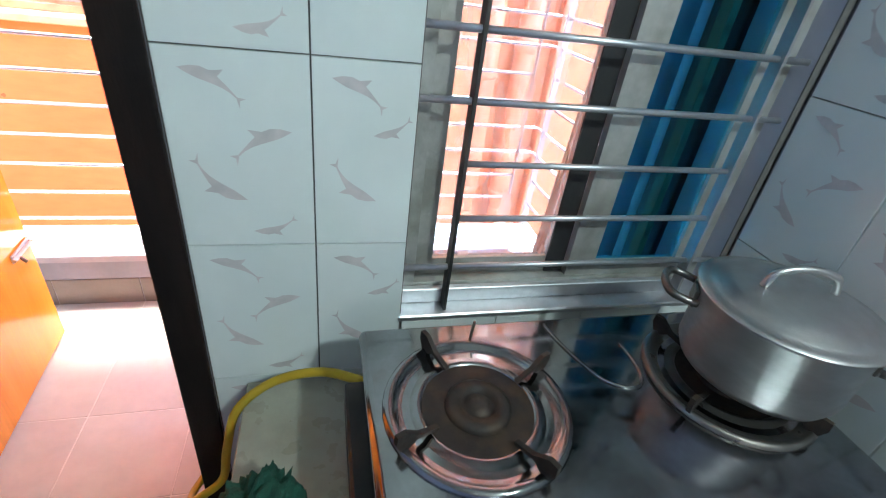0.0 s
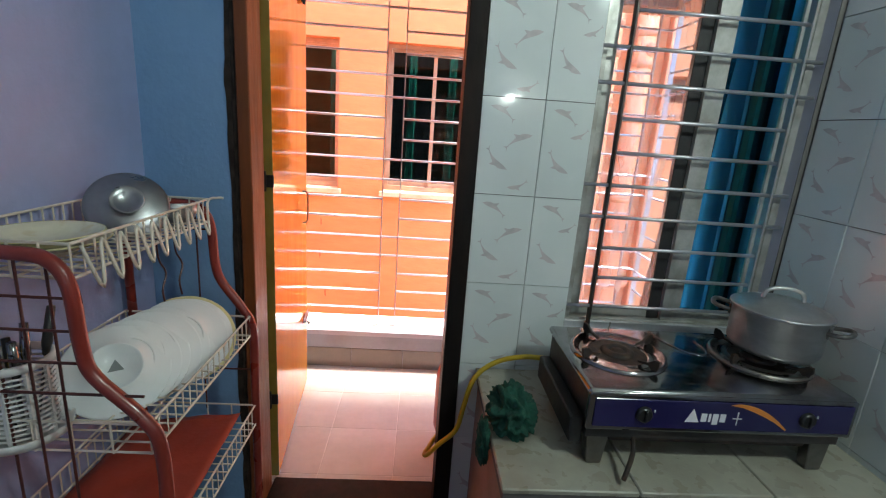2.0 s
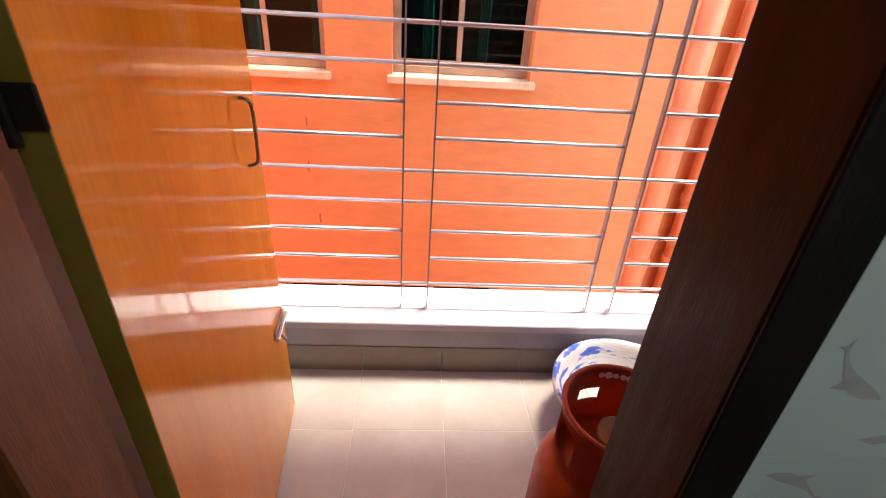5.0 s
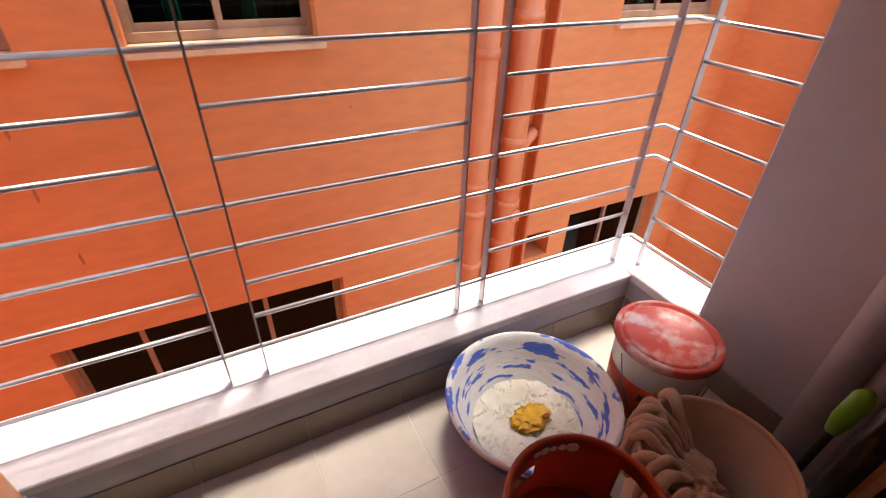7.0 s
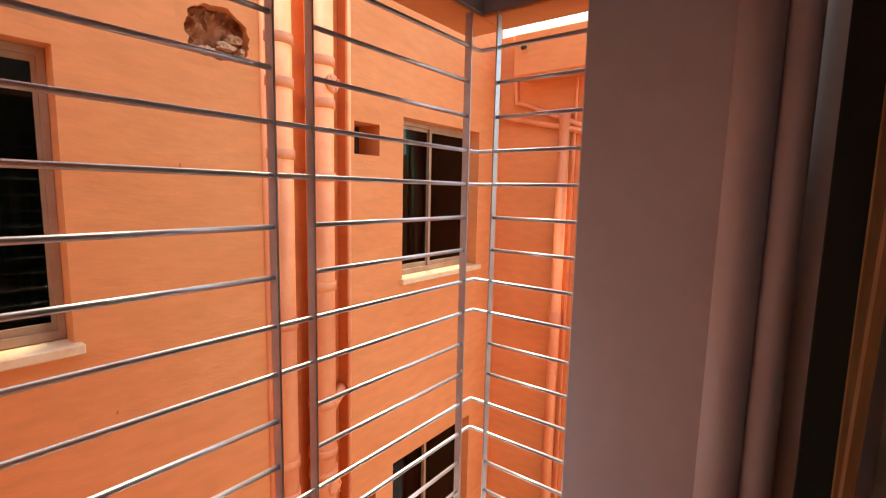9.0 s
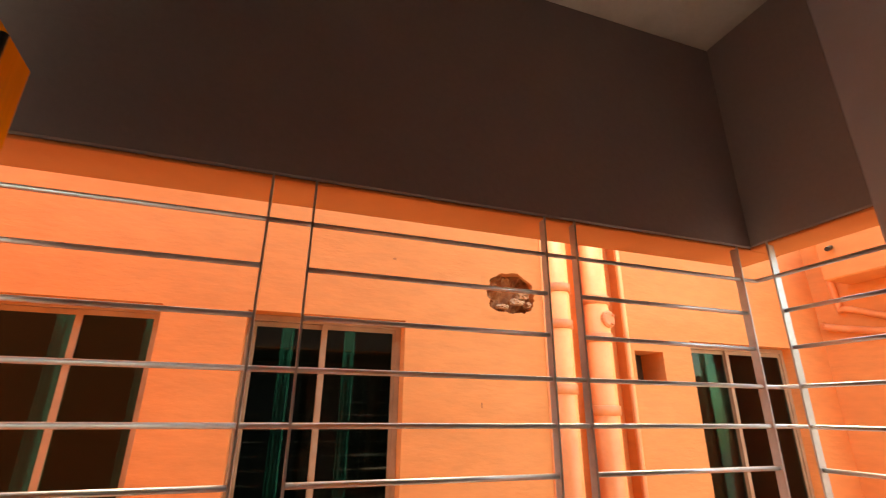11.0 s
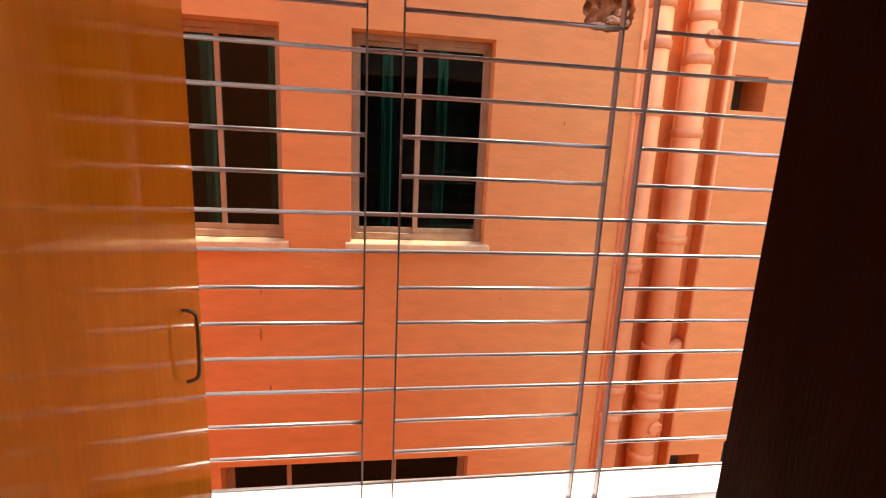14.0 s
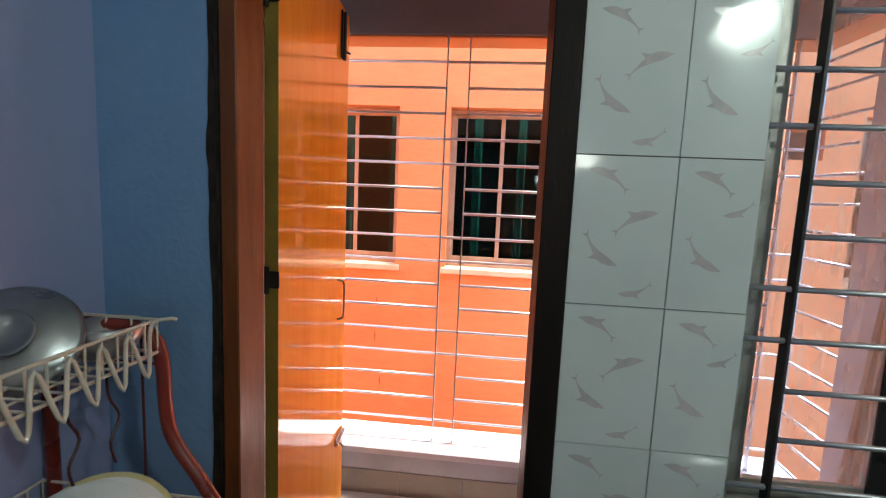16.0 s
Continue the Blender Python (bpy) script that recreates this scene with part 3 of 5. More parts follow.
# two plastered-over service pipes on the balcony's side wall
for px, py, r, lab in ((1.172, 0.380, 0.047, "thick"), (1.183, 0.302, 0.033, "thin")):
    p = thing("wall_pipe", (px, py, 0.0), lab + " lilac-grey painted drain pipe on the balcony wall", "pipe")
    part("pipe", tube([(px, py, -0.004), (px, py, 2.912)], r, 20), LILAC, p, smooth=True)
    if r < 0.04:
        part("socket", tube([(px, py, 0.53), (px, py, 0.536), (px, py, 0.61), (px, py, 0.618)], [r, r + 0.007, r + 0.007, r], 20), LILAC, p, smooth=True)

# ---------------------------------------------------------------- neighbouring building
FY = 2.739
W_T, W_S = 2.082, 0.83
wins = [(-1.630, -0.776), (-0.376, 0.479), (2.584, 3.640)]
HOLE = (1.00, 1.345, 2.17, 2.445)
VENTS = [(2.090, 2.331, 1.769, 1.991), (2.040, 2.305, -1.050, -0.800)]
openings = [(x0, x1, W_S, W_T) for x0, x1 in wins]
openings += [(-1.22, 0.464, -2.0, -0.72), (2.50, 3.60, -2.0, -0.70), HOLE, (1.425, 2.030, -3.3, 4.3)] + VENTS
structure("facade", slab_with_holes(-4.5, 4.0, -3.3, 4.3, FY, FY + 0.22, openings), FACADE, "orange plastered wall of the neighbouring building", "facade")
structure("facade_niche", box(1.40, 2.10, FY + 0.10, FY + 0.222, -3.3, 4.3), FACADE, "orange recess for drain pipes in the neighbouring wall", "facade")
b = tube([(1.415, FY - 0.001, -3.3), (1.415, FY - 0.001, 4.3)], 0.020, 8)
tube([(2.036, FY - 0.001, -3.3), (2.036, FY - 0.001, 4.3)], 0.018, 8, b)
structure("facade_edge", b, FACADE_PIPE, "rounded plaster edges of the pipe recess", "facade", True)
structure("facade_side", slab_with_holes(1.78, FY, -3.3, 3.02, 0.0, 0.2, []), FACADE, "orange return wall of the neighbouring building", "facade")
bpy.data.objects["facade_side"].matrix_world = Matrix.Translation((4.0, 0, 0)) @ Matrix(((0, 1, 0, 0), (1, 0, 0, 0), (0, 0, 1, 0), (0, 0, 0, 1)))
structure("facade_behind", box(6.5, 6.7, -3.0, 4.0, -3.3, 2.2), FACADE, "farther orange wall beyond the yard", "facade")
structure("ground", box(-60, 60, -60, 60, -3.5, -3.3), ASPHALT, "grey concrete yard far below", "ground")
# One near-black sheet paints the darkness of the rooms behind the panes.
structure("backdrop_room", box(-4.4, 3.95, FY + 1.2, FY + 1.3, -3.3, 4.3), ROOM_UNLIT, "near-black sheet standing for the unlit rooms behind the neighbouring windows", "room")


def facade_window(x0, x1, z0, z1, mids, curtain_xs, label, sill=True):
    w = thing("facade_window", ((x0 + x1) / 2, FY + 0.09, z0), label, "window", "windows of the neighbouring wall", "structure")
    y0 = FY + 0.100
    part("window_frame", slab_with_holes(x0 + 0.002, x1 - 0.002, z0 + 0.004, z1 - 0.002, y0, y0 + 0.06, [(x0 + 0.032, x1 - 0.032, z0 + 0.045, z1 - 0.036)]), FAC_ALU, w)
    xs = [x0 + 0.032] + mids + [x1 - 0.032]
    for i, (a, c) in enumerate(zip(xs, xs[1:])):
        yy = y0 + (0.012 if i % 2 else 0.032)
        part("sash", slab_with_holes(a - (0.014 if i else 0), c + (0.014 if i + 2 < len(xs) else 0), z0 + 0.045, z1 - 0.036, yy, yy + 0.018,
                                     [(a + 0.016, c - 0.016, z0 + 0.082, z1 - 0.062)]), FAC_ALU, w)
        g = part("pane", box(a + 0.014, c - 0.014, yy + 0.007, yy + 0.011, z0 + 0.080, z1 - 0.060), GLASS_DARK, w, "dark green glass pane")
        g.visible_shadow = False
    if sill:
        part("window_sill", box(x0 - 0.03, x1 + 0.03, FY - 0.045, FY + 0.099, z0 - 0.045, z0 + 0.002, 0.006), CREAM, w, "cream painted sill")
    for cx in curtain_xs:
        c = thing("curtain", (cx, FY + 0.30, z0 + 0.1), "teal curtain hanging behind the dark window", "curtain", "curtains behind windows")
        bb = bmesh.new()
        cols = [(bb.verts.new((cx - 0.035 + 0.07 * j / 12, FY + 0.26 + 0.015 * math.sin(j * 1.7), z0 + 0.06)),
                 bb.verts.new((cx - 0.035 + 0.07 * j / 12, FY + 0.26 + 0.015 * math.sin(j * 1.7), z1 - 0.03))) for j in range(13)]
        for p, q in zip(cols, cols[1:]):
            bb.faces.new((p[0], q[0], q[1], p[1]))
        bmesh.ops.solidify(bb, geom=bb.faces[:], thickness=0.004)
        part("cloth", bb, CURTAIN, c, smooth=True)


facade_window(*wins[0], W_S, W_T, [-1.150], [-1.26, -0.86], "dark two-pane aluminium window in the orange wall")
facade_window(*wins[1], W_S, W_T, [0.035], [-0.16, 0.20], "dark two-pane aluminium window with teal curtains in the orange wall")
facade_window(*wins[2], W_S, W_T, [3.05], [2.75, 2.95], "dark two-pane aluminium window near the wall's corner")
facade_window(-1.22, 0.464, -2.0, -0.72, [-0.80, -0.06], [], "wide dark window of the storey below", False)
facade_window(2.50, 3.60, -2.0, -0.70, [3.05], [], "dark window of the storey below near the corner", False)
for i, v in enumerate(VENTS):
    t_ = thing("wall_vent", ((v[0] + v[1]) / 2, FY + 0.2, v[2]), "square open ventilation hole in the orange wall", "vent", "wall vents", "structure")
    # Back plate coloured dark for the shade deep in the vent.
    part("back", box(v[0] - 0.01, v[1] + 0.01, FY + 0.222, FY + 0.24, v[2] - 0.01, v[3] + 0.01), VENT_SHADE, t_)

PIPE_Y = FY - 0.015
for px, r, z_sock, lab in ((1.500, 0.080, (2.36, 2.12, 1.72, 0.70, -0.2, -0.42, -0.9), "pale orange painted drain pipe in the wall recess"),
                           (1.790, 0.088, (2.30, 2.05, 1.60, 0.9, 0.1, -0.25, -0.40, -0.75), "orange painted drain pipe with clean-outs in the wall recess")):
    p = thing("drain_pipe", (px, FY + 0.03, -3.3), lab, "pipe", "drain pipes")
    part("pipe", tube([(px, PIPE_Y, -3.3), (px, PIPE_Y, 4.3)], r, 20), FACADE_PIPE, p, smooth=True)
    for z in z_sock:
        part("socket", tube([(px, PIPE_Y, z - 0.03), (px, PIPE_Y, z - 0.027), (px, PIPE_Y, z + 0.027), (px, PIPE_Y, z + 0.03)],
                            [r, r + 0.010, r + 0.010, r], 20), FACADE_PIPE, p, smooth=True)
    if r > 0.08:
        for z in (2.17, -0.50):
            cl = part("clean_out", lathe([(0.0, 0.03), (0.045, 0.03), (0.058, 0.022), (0.058, -0.05)], 16, m=aim((px + 0.03, FY - 0.085, z), (0.25, -1, 0))),
                      FACADE_PIPE, p)
            for k in range(4):
                a = k * math.pi / 2 + 0.6
                part("bolt", tube([(px + 0.03 + 0.04 * math.cos(a), FY - 0.11, z + 0.04 * math.sin(a)), (px + 0.03 + 0.04 * math.cos(a), FY - 0.125, z + 0.04 * math.sin(a))],
                                  0.007, 6), FACADE_PIPE, cl)
        part("branch", tube(bend([(px + 0.03, FY + 0.03, -0.12), (px + 0.12, FY + 0.03, 0.03), (px + 0.24, FY + 0.06, 0.10)], 5), 0.045, 12), FACADE_PIPE, p, smooth=True)

# broken patch in the plaster
patch = thing("broken_plaster", (1.18, FY, 2.18), "broken hole in the orange plaster showing brick and mortar", "hole", kind="structure")
b = bmesh.new()
inner, outer, back = [], [], []
for j in range(48):
    a = 2 * math.pi * j / 48
    wob = 1 + 0.20 * noise.noise(Vector((math.cos(a) * 2.2, math.sin(a) * 2.2, 5))) + 0.09 * noise.noise(Vector((math.cos(a) * 9, math.sin(a) * 9, 2)))
    ca, sa = math.cos(a), math.sin(a)
    inner.append(b.verts.new((1.175 + 0.172 * wob * ca, FY - 0.0012, 2.305 + 0.136 * wob * sa)))
    k = 1 / max(abs(ca) / 0.215, abs(sa) / 0.18)
    outer.append(b.verts.new((1.175 + k * ca, FY - 0.0004, 2.307 + k * sa)))
    back.append(b.verts.new((1.175 + 0.176 * wob * ca, FY + 0.03, 2.305 + 0.139 * wob * sa)))
for j in range(48):
    k = (j + 1) % 48
    b.faces.new((outer[j], outer[k], inner[k], inner[j]))
    b.faces.new((inner[j], inner[k], back[k], back[j]))
part("rim", b, FACADE, patch)
b = bmesh.new()
bmesh.ops.create_grid(b, x_segments=24, y_segments=18, size=1.0)
for v in b.verts:
    x, z = v.co.x, v.co.y
    v.co = Vector((1.175 + 0.21 * x, FY + 0.09 + 0.05 * noise.noise(Vector((x * 3, z * 3, 1))) + 0.03 * noise.noise(Vector((x * 9, z * 9, 1))), 2.307 + 0.18 * z))
part("brick_core", b, BRICK_HOLE, patch, "rough red-brown brick")
for cx, cz, sx, sz, sd in ((1.27, 2.30, 0.05, 0.035, 2), (1.22, 2.255, 0.06, 0.03, 5), (1.12, 2.22, 0.05, 0.025, 7), (1.30, 2.24, 0.03, 0.03, 9)):
    part("mortar_lump", crumple((cx, FY + 0.03, cz), (sx, 0.04, sz), sd, 3, 7.0, 0.5), RUBBLE, patch, "pale broken mortar")

for sx, sz, sw, sh in ((-0.92, 0.52, 0.010, 0.035), (-0.93, 0.22, 0.012, 0.045), (-0.88, -0.16, 0.010, 0.040), (-1.55, 0.35, 0.020, 0.012), (0.62, 0.46, 0.012, 0.010), (0.95, 1.62, 0.010, 0.016), (0.40, 2.45, 0.020, 0.008)):
    st = thing("wall_smudge", (sx, FY, sz), "small brown smudge on the orange plaster", "stain", "smudges on the orange wall", "structure")
    bb = bmesh.new()
    bb.faces.new([bb.verts.new((sx + 0.6 * sw * (1 + 0.9 * noise.noise(Vector((a, sz * 9, sx)))) * math.cos(a), FY - 0.004, sz + sh * (1 + 0.4 * noise.noise(Vector((a * 2, sx * 9, sz)))) * math.sin(a)))
                  for a in (2 * math.pi * k / 14 for k in range(14))])
    part("smear", bb, FAINT_STAIN, st)

# raised plaster edges, pipes and sunshade box on the return wall
b = box(3.965, 4.0, 1.93, 1.955, -3.3, 2.55, 0.006)
box(3.955, 4.0, 1.80, 1.835, -3.3, 2.55, 0.006, b)
structure("facade_side_edge", b, FACADE_PIPE, "raised plaster edges on the return wall", "facade")
for y, r in ((2.03, 0.05),):
    p = thing("drain_pipe", (3.94, y, -3.3), "thin orange drain pipe on the return wall", "pipe", "drain pipes")
    part("pipe", tube([(3.945, y, -3.3), (3.945, y, 2.28)], r, 16), FACADE_PIPE, p, smooth=True)
    part("socket", tube([(3.945, y, 0.28), (3.945, y, 0.42)], r + 0.012, 16), FACADE_PIPE, p, smooth=True)
p = thing("drain_pipe", (3.95, 2.5, 2.2), "small orange waste pipes running down the return wall", "pipe", "drain pipes")
part("pipe", tube(bend([(3.96, 2.56, 3.0), (3.96, 2.54, 2.42), (3.96, 2.45, 2.36), (3.96, 1.85, 2.12)], 5), 0.024, 10), FACADE_PIPE, p, smooth=True)
part("pipe", tube(bend([(3.96, 2.66, 2.28), (3.96, 2.6, 2.24), (3.96, 1.85, 2.08)], 5), 0.028, 10), FACADE_PIPE, p, smooth=True)
box_ob = thing("concrete_box", (3.85, 2.2, 2.55), "orange plastered projecting box high on the return wall", "ledge", kind="structure")
part("shell", box(3.70, 4.0, 1.70, 2.44, 2.56, 2.92, 0.01), FACADE, box_ob)
part("spout", tube([(3.70, 2.33, 2.80), (3.62, 2.31, 2.77)], 0.018, 10), BLACK_METAL, box_ob, "small dark spout")

# ---------------------------------------------------------------- kitchen counter
counter = thing("counter", (0.69, -0.28, 0.0), "low masonry kitchen counter with worn cream tile top", "counter")
part("body", box(0.200, 1.183, -0.545, -0.002, 0.0, 0.560, 0.003), PLASTER, counter, "pinkish plastered counter side")
part("bed", box(0.192, 1.184, -0.560, -0.001, 0.561, 0.592, 0.002), GROUT, counter)
for x0, x1 in ((0.188, 0.515), (0.5175, 0.845), (0.8475, 1.184)):
    part("tile", box(x0, x1, -0.566, -0.0005, 0.5925, 0.607, 0.003), COUNTER, counter)
for x0, x1 in ((0.188, 0.383), (0.3855, 0.581), (0.5835, 0.779), (0.7815, 0.977), (0.9795, 1.184)):
    part("front_tile", box(x0, x1, -0.555, -0.5455, 0.28, 0.5595, 0.002), WALL_TILE, counter)

# ---------------------------------------------------------------- gas stove
SX0, SX1, SY0, SY1, SZ = 0.388, 1.066, -0.490, -0.115, 0.828
stove = thing("gas_stove", (0.727, -0.29, 0.607), "stainless two-burner gas stove with a navy front panel on the counter", "stove")
BURN = ((0.536, -0.290), (0.950, -0.286))
top = box(SX0, SX1, SY0, SY1, SZ - 0.022, SZ, 0.012, seg=3)
part("top_plate", top, STEEL, stove, "scratched stainless top plate", True)
part("body", slab_with_holes(SX0 + 0.012, SX1 - 0.012, 0.690, SZ - 0.022, SY0 + 0.014, SY1 - 0.010, []), DARKBAR, stove)
part("side_flange", box(SX0 - 0.022, SX0 + 0.011, SY0 + 0.03, SY1 - 0.02, 0.660, 0.732, 0.004), DARKBAR, stove)
part("panel_frame", box(SX0 + 0.002, SX1 - 0.002, SY0 - 0.004, SY0 + 0.0135, 0.722, SZ - 0.008, 0.004, seg=2), STEEL, stove, "rounded steel panel surround")
panel = part("front_panel", box(SX0 + 0.016, SX1 - 0.014, SY0 - 0.008, SY0 - 0.0045, 0.734, SZ - 0.018, 0.0015), NAVY, stove, "glossy navy control panel")
PYF = SY0 - 0.0092


def flat_shape(points, y, thick=0.001):
    bb = bmesh.new()
    f = bb.faces.new([bb.verts.new((x, y, z)) for x, z in points])
    r = bmesh.ops.extrude_face_region(bb, geom=[f])
    bmesh.ops.translate(bb, verts=[v for v in r["geom"] if isinstance(v, bmesh.types.BMVert)], vec=(0, thick, 0))
    return bb


# abstract badge: a triangle and rounded bars
zc = 0.772
BADGE = lambda x, dz: (0.762 + (x - 0.79) * 1.15, zc + dz * 1.2)
part("badge", flat_shape([BADGE(0.674, -0.014), BADGE(0.704, -0.014), BADGE(0.689, 0.016)], PYF), PRINT_WHITE, panel)
for dx, w, h0, h1 in ((0.708, 0.012, -0.012, 0.006), (0.724, 0.005, -0.012, 0.006), (0.733, 0.012, -0.018, 0.006), (0.749, 0.012, -0.012, 0.006),
                      (0.786, 0.002, -0.018, 0.012), (0.777, 0.020, -0.004, -0.002)):
    part("badge", flat_shape([BADGE(dx, h0), BADGE(dx + w, h0), BADGE(dx + w, h1), BADGE(dx, h1)], PYF), PRINT_WHITE, panel)
arc = [BADGE(0.785 + 0.115 * t, 0.030 - 0.054 * t * t) for t in (0, .2, .4, .6, .8, 1)]
part("swoosh", flat_shape(arc + [(x - 0.018 * (1 - i / 5) - 0.002, z - 0.011 * (1 - abs(i - 2.5) / 4)) for i, (x, z) in reversed(list(enumerate(arc)))], PYF), PRINT_ORANGE, panel)
for kx in (0.525, 0.935):
    k = part("knob", lathe([(0.0, 0.010), (0.016, 0.010), (0.019, 0.007), (0.021, 0.0)], 20, m=aim((kx, SY0 - 0.0085, 0.772), (0, -1, 0))), BLACK_PLASTIC, stove, "black control knob")
    part("grip", box(kx - 0.003, kx + 0.003, SY0 - 0.024, SY0 - 0.018, 0.757, 0.787, 0.001), BLACK_PLASTIC, k)
    part("mark", box(kx + 0.024, kx + 0.027, PYF - 0.0005, PYF + 0.0015, 0.777, 0.784), PRINT_WHITE, k)
for lx in (SX0 + 0.02, SX1 - 0.075):
    for ly in (SY0 + 0.02, SY1 - 0.06):
        b = box(lx, lx + 0.055, ly, ly + 0.035, 0.607, 0.691, 0.003)
        for v in b.verts:
            if v.co.z < 0.65:
                v.co.x = lx + 0.0275 + (v.co.x - lx - 0.0275) * 0.72
        part("leg", b, STEEL_DULL, stove)
part("under_tray", box(SX0 + 0.08, SX1 - 0.08, SY0 + 0.03, SY1 - 0.03, 0.668, 0.6895, 0.003), IRON, stove)
part("lever", tube(bend([(0.525, SY0 + 0.02, 0.69), (0.510, SY0 - 0.020, 0.668), (0.480, SY0 - 0.055, 0.622)], 4), 0.006, 8), IRON, stove, "bent black lever")
for bi, (bx, by) in enumerate(BURN):
    m0 = Matrix.Translation((bx, by, SZ))
    part("drip_ring", lathe([(0.130, 0.0005), (0.128, 0.007), (0.121, 0.009), (0.115, 0.004), (0.098, -0.002), (0.084, 0.004), (0.078, 0.003), (0.076, -0.001)], 40, m=m0),
         STEEL if bi == 0 else STEEL_DULL, stove, "polished drip ring", True)
    part("well", lathe([(0.078, 0.0012), (0.0, 0.0012)], 32, m=m0), IRON, stove, "dark burnt burner well")
    burner = part("burner", lathe([(0.046, 0.0015), (0.045, 0.006), (0.039, 0.011), (0.026, 0.011), (0.024, 0.005), (0.018, 0.005), (0.016, 0.009), (0.0, 0.010)], 28, m=m0),
                  IRON, stove, "burnt cast-iron burner", True)
    for k in range(4):
        a = radians(25 + 90 * k)
        d = Vector((math.cos(a), math.sin(a), 0))
        s = Vector((-d.y, d.x, 0)) * 0.0036
        bb = bmesh.new()
        prof = [(0.070, 0.012), (0.100, 0.020), (0.120, 0.036), (0.134, 0.036), (0.135, 0.022), (0.128, 0.006), (0.114, 0.006), (0.104, 0.014), (0.072, 0.007)]
        p0 = [bb.verts.new(Vector((bx, by, SZ)) + d * r + Vector((0, 0, z)) + s) for r, z in prof]
        p1 = [bb.verts.new(Vector((bx, by, SZ)) + d * r + Vector((0, 0, z)) - s) for r, z in prof]
        bb.faces.new(p0)
        bb.faces.new(p1[::-1])
        for j in range(len(prof)):
            q = (j + 1) % len(prof)
            bb.faces.new((p0[j], p1[j], p1[q], p0[q]))
        part("pan_support", bb, IRON, stove, "black pan support arm")
part("igniter", tube([(bx - 0.39, SY1 - 0.045, SZ + 0.002), (bx - 0.385, SY1 - 0.04, SZ + 0.035)], 0.0025, 6), STEEL_DULL, stove)
part("pressing", tube(bend([(0.700, -0.135, SZ + 0.0005), (0.715, -0.20, SZ + 0.0005), (0.745, -0.265, SZ + 0.0005), (0.790, -0.285, SZ + 0.0005), (0.815, -0.25, SZ + 0.0005),
                            (0.815, -0.19, SZ + 0.0005)], 6), 0.003, 6), STEEL, stove, "pressed oval ridge", True)

# ---------------------------------------------------------------- cooking pot
PC = (0.970, -0.296)
PZ = SZ + 0.037
pot = thing("cooking_pot", (PC[0], PC[1], PZ), "dented aluminium cooking pot with lid on the stove", "pot")
mp_ = Matrix.Translation((PC[0], PC[1], PZ)) @ Matrix.Diagonal((0.90, 0.90, 0.95, 1.0))
part("body", lathe([(0.0, 0.0), (0.105, 0.0), (0.118, 0.006), (0.125, 0.020), (0.127, 0.118), (0.130, 0.122), (0.130, 0.126), (0.123, 0.126), (0.121, 0.020), (0.0, 0.006)], 48, m=mp_),
     POT_ALU, pot, smooth=True)
lid = part("lid", lathe([(0.0, 0.157), (0.03, 0.1565), (0.070, 0.151), (0.100, 0.143), (0.116, 0.135), (0.124, 0.131), (0.135, 0.130), (0.136, 0.127), (0.124, 0.127), (0.09, 0.141), (0.0, 0.153)], 48, m=mp_),
           POT_ALU, pot, "domed aluminium lid", True)
part("lid_handle", tube(bend([(PC[0] - 0.050, PC[1] + 0.012, PZ + 0.146), (PC[0] - 0.040, PC[1] + 0.010, PZ + 0.170), (PC[0], PC[1], PZ + 0.179), (PC[0] + 0.040, PC[1] - 0.010, PZ + 0.170),
                              (PC[0] + 0.050, PC[1] - 0.012, PZ + 0.146)], 5), 0.0055, 8), POT_ALU, lid, smooth=True)
for sgn in (1, -1):
    d = Vector((0.80, -0.60, 0)) * sgn
    s = Vector((0.60, 0.80, 0))
    c = Vector((PC[0], PC[1], PZ + 0.096))
    if sgn > 0:
        d, s = Vector((0.62, -0.78, 0)), Vector((0.78, 0.62, 0))
    h = part("handle", tube(bend([c + d * 0.114 - s * 0.036, c + d * 0.150 - s * 0.036 + Vector((0, 0, 0.006)), c + d * 0.162 + Vector((0, 0, 0.008)),
                                  c + d * 0.150 + s * 0.036 + Vector((0, 0, 0.006)), c + d * 0.114 + s * 0.036], 5), 0.006, 8), STEEL_DULL, pot, "dark loop handle", True)
    part("bracket", box(-0.02, 0.02, -0.003, 0.003, -0.018, 0.012, 0.002), STEEL_DULL, h).matrix_basis = Matrix.Identity(4)
    br = h.children[0]
    for v in br.data.vertices:
        w = v.co + Vector(pot.location)
        v.co = c + d * (0.1155 + w.y) + s * w.x + Vector((0, 0, w.z)) - Vector(pot.location)

# ---------------------------------------------------------------- gas hose, cloth
hose = thing("gas_hose", (0.10, 0.0, 0.0), "yellow rubber gas hose from stove to cylinder", "hose")
part("hose", tube(bend([(0.400, -0.125, 0.715), (0.330, -0.070, 0.690), (0.245, -0.050, 0.655), (0.178, -0.060, 0.600), (0.150, -0.065, 0.500), (0.130, -0.062, 0.400), (0.075, -0.050, 0.330),
                        (0.040, -0.010, 0.255), (0.038, 0.060, 0.215), (0.120, 0.205, 0.215), (0.300, 0.215, 0.280), (0.415, 0.225, 0.390), (0.400, 0.310, 0.500), (0.350, 0.330, 0.530), (0.312, 0.328, 0.545)], 6),
                  0.0085, 10), YELLOW_HOSE, hose, smooth=True)
cloth = thing("dish_cloth", (0.235, -0.34, 0.607), "crumpled dark green cloth hanging over the counter's end", "cloth")
part("fold", crumple((0.247, -0.322, 0.652), (0.072, 0.098, 0.078), 3, 5, 10.0, 0.42), GREEN_CLOTH, cloth, smooth=True)
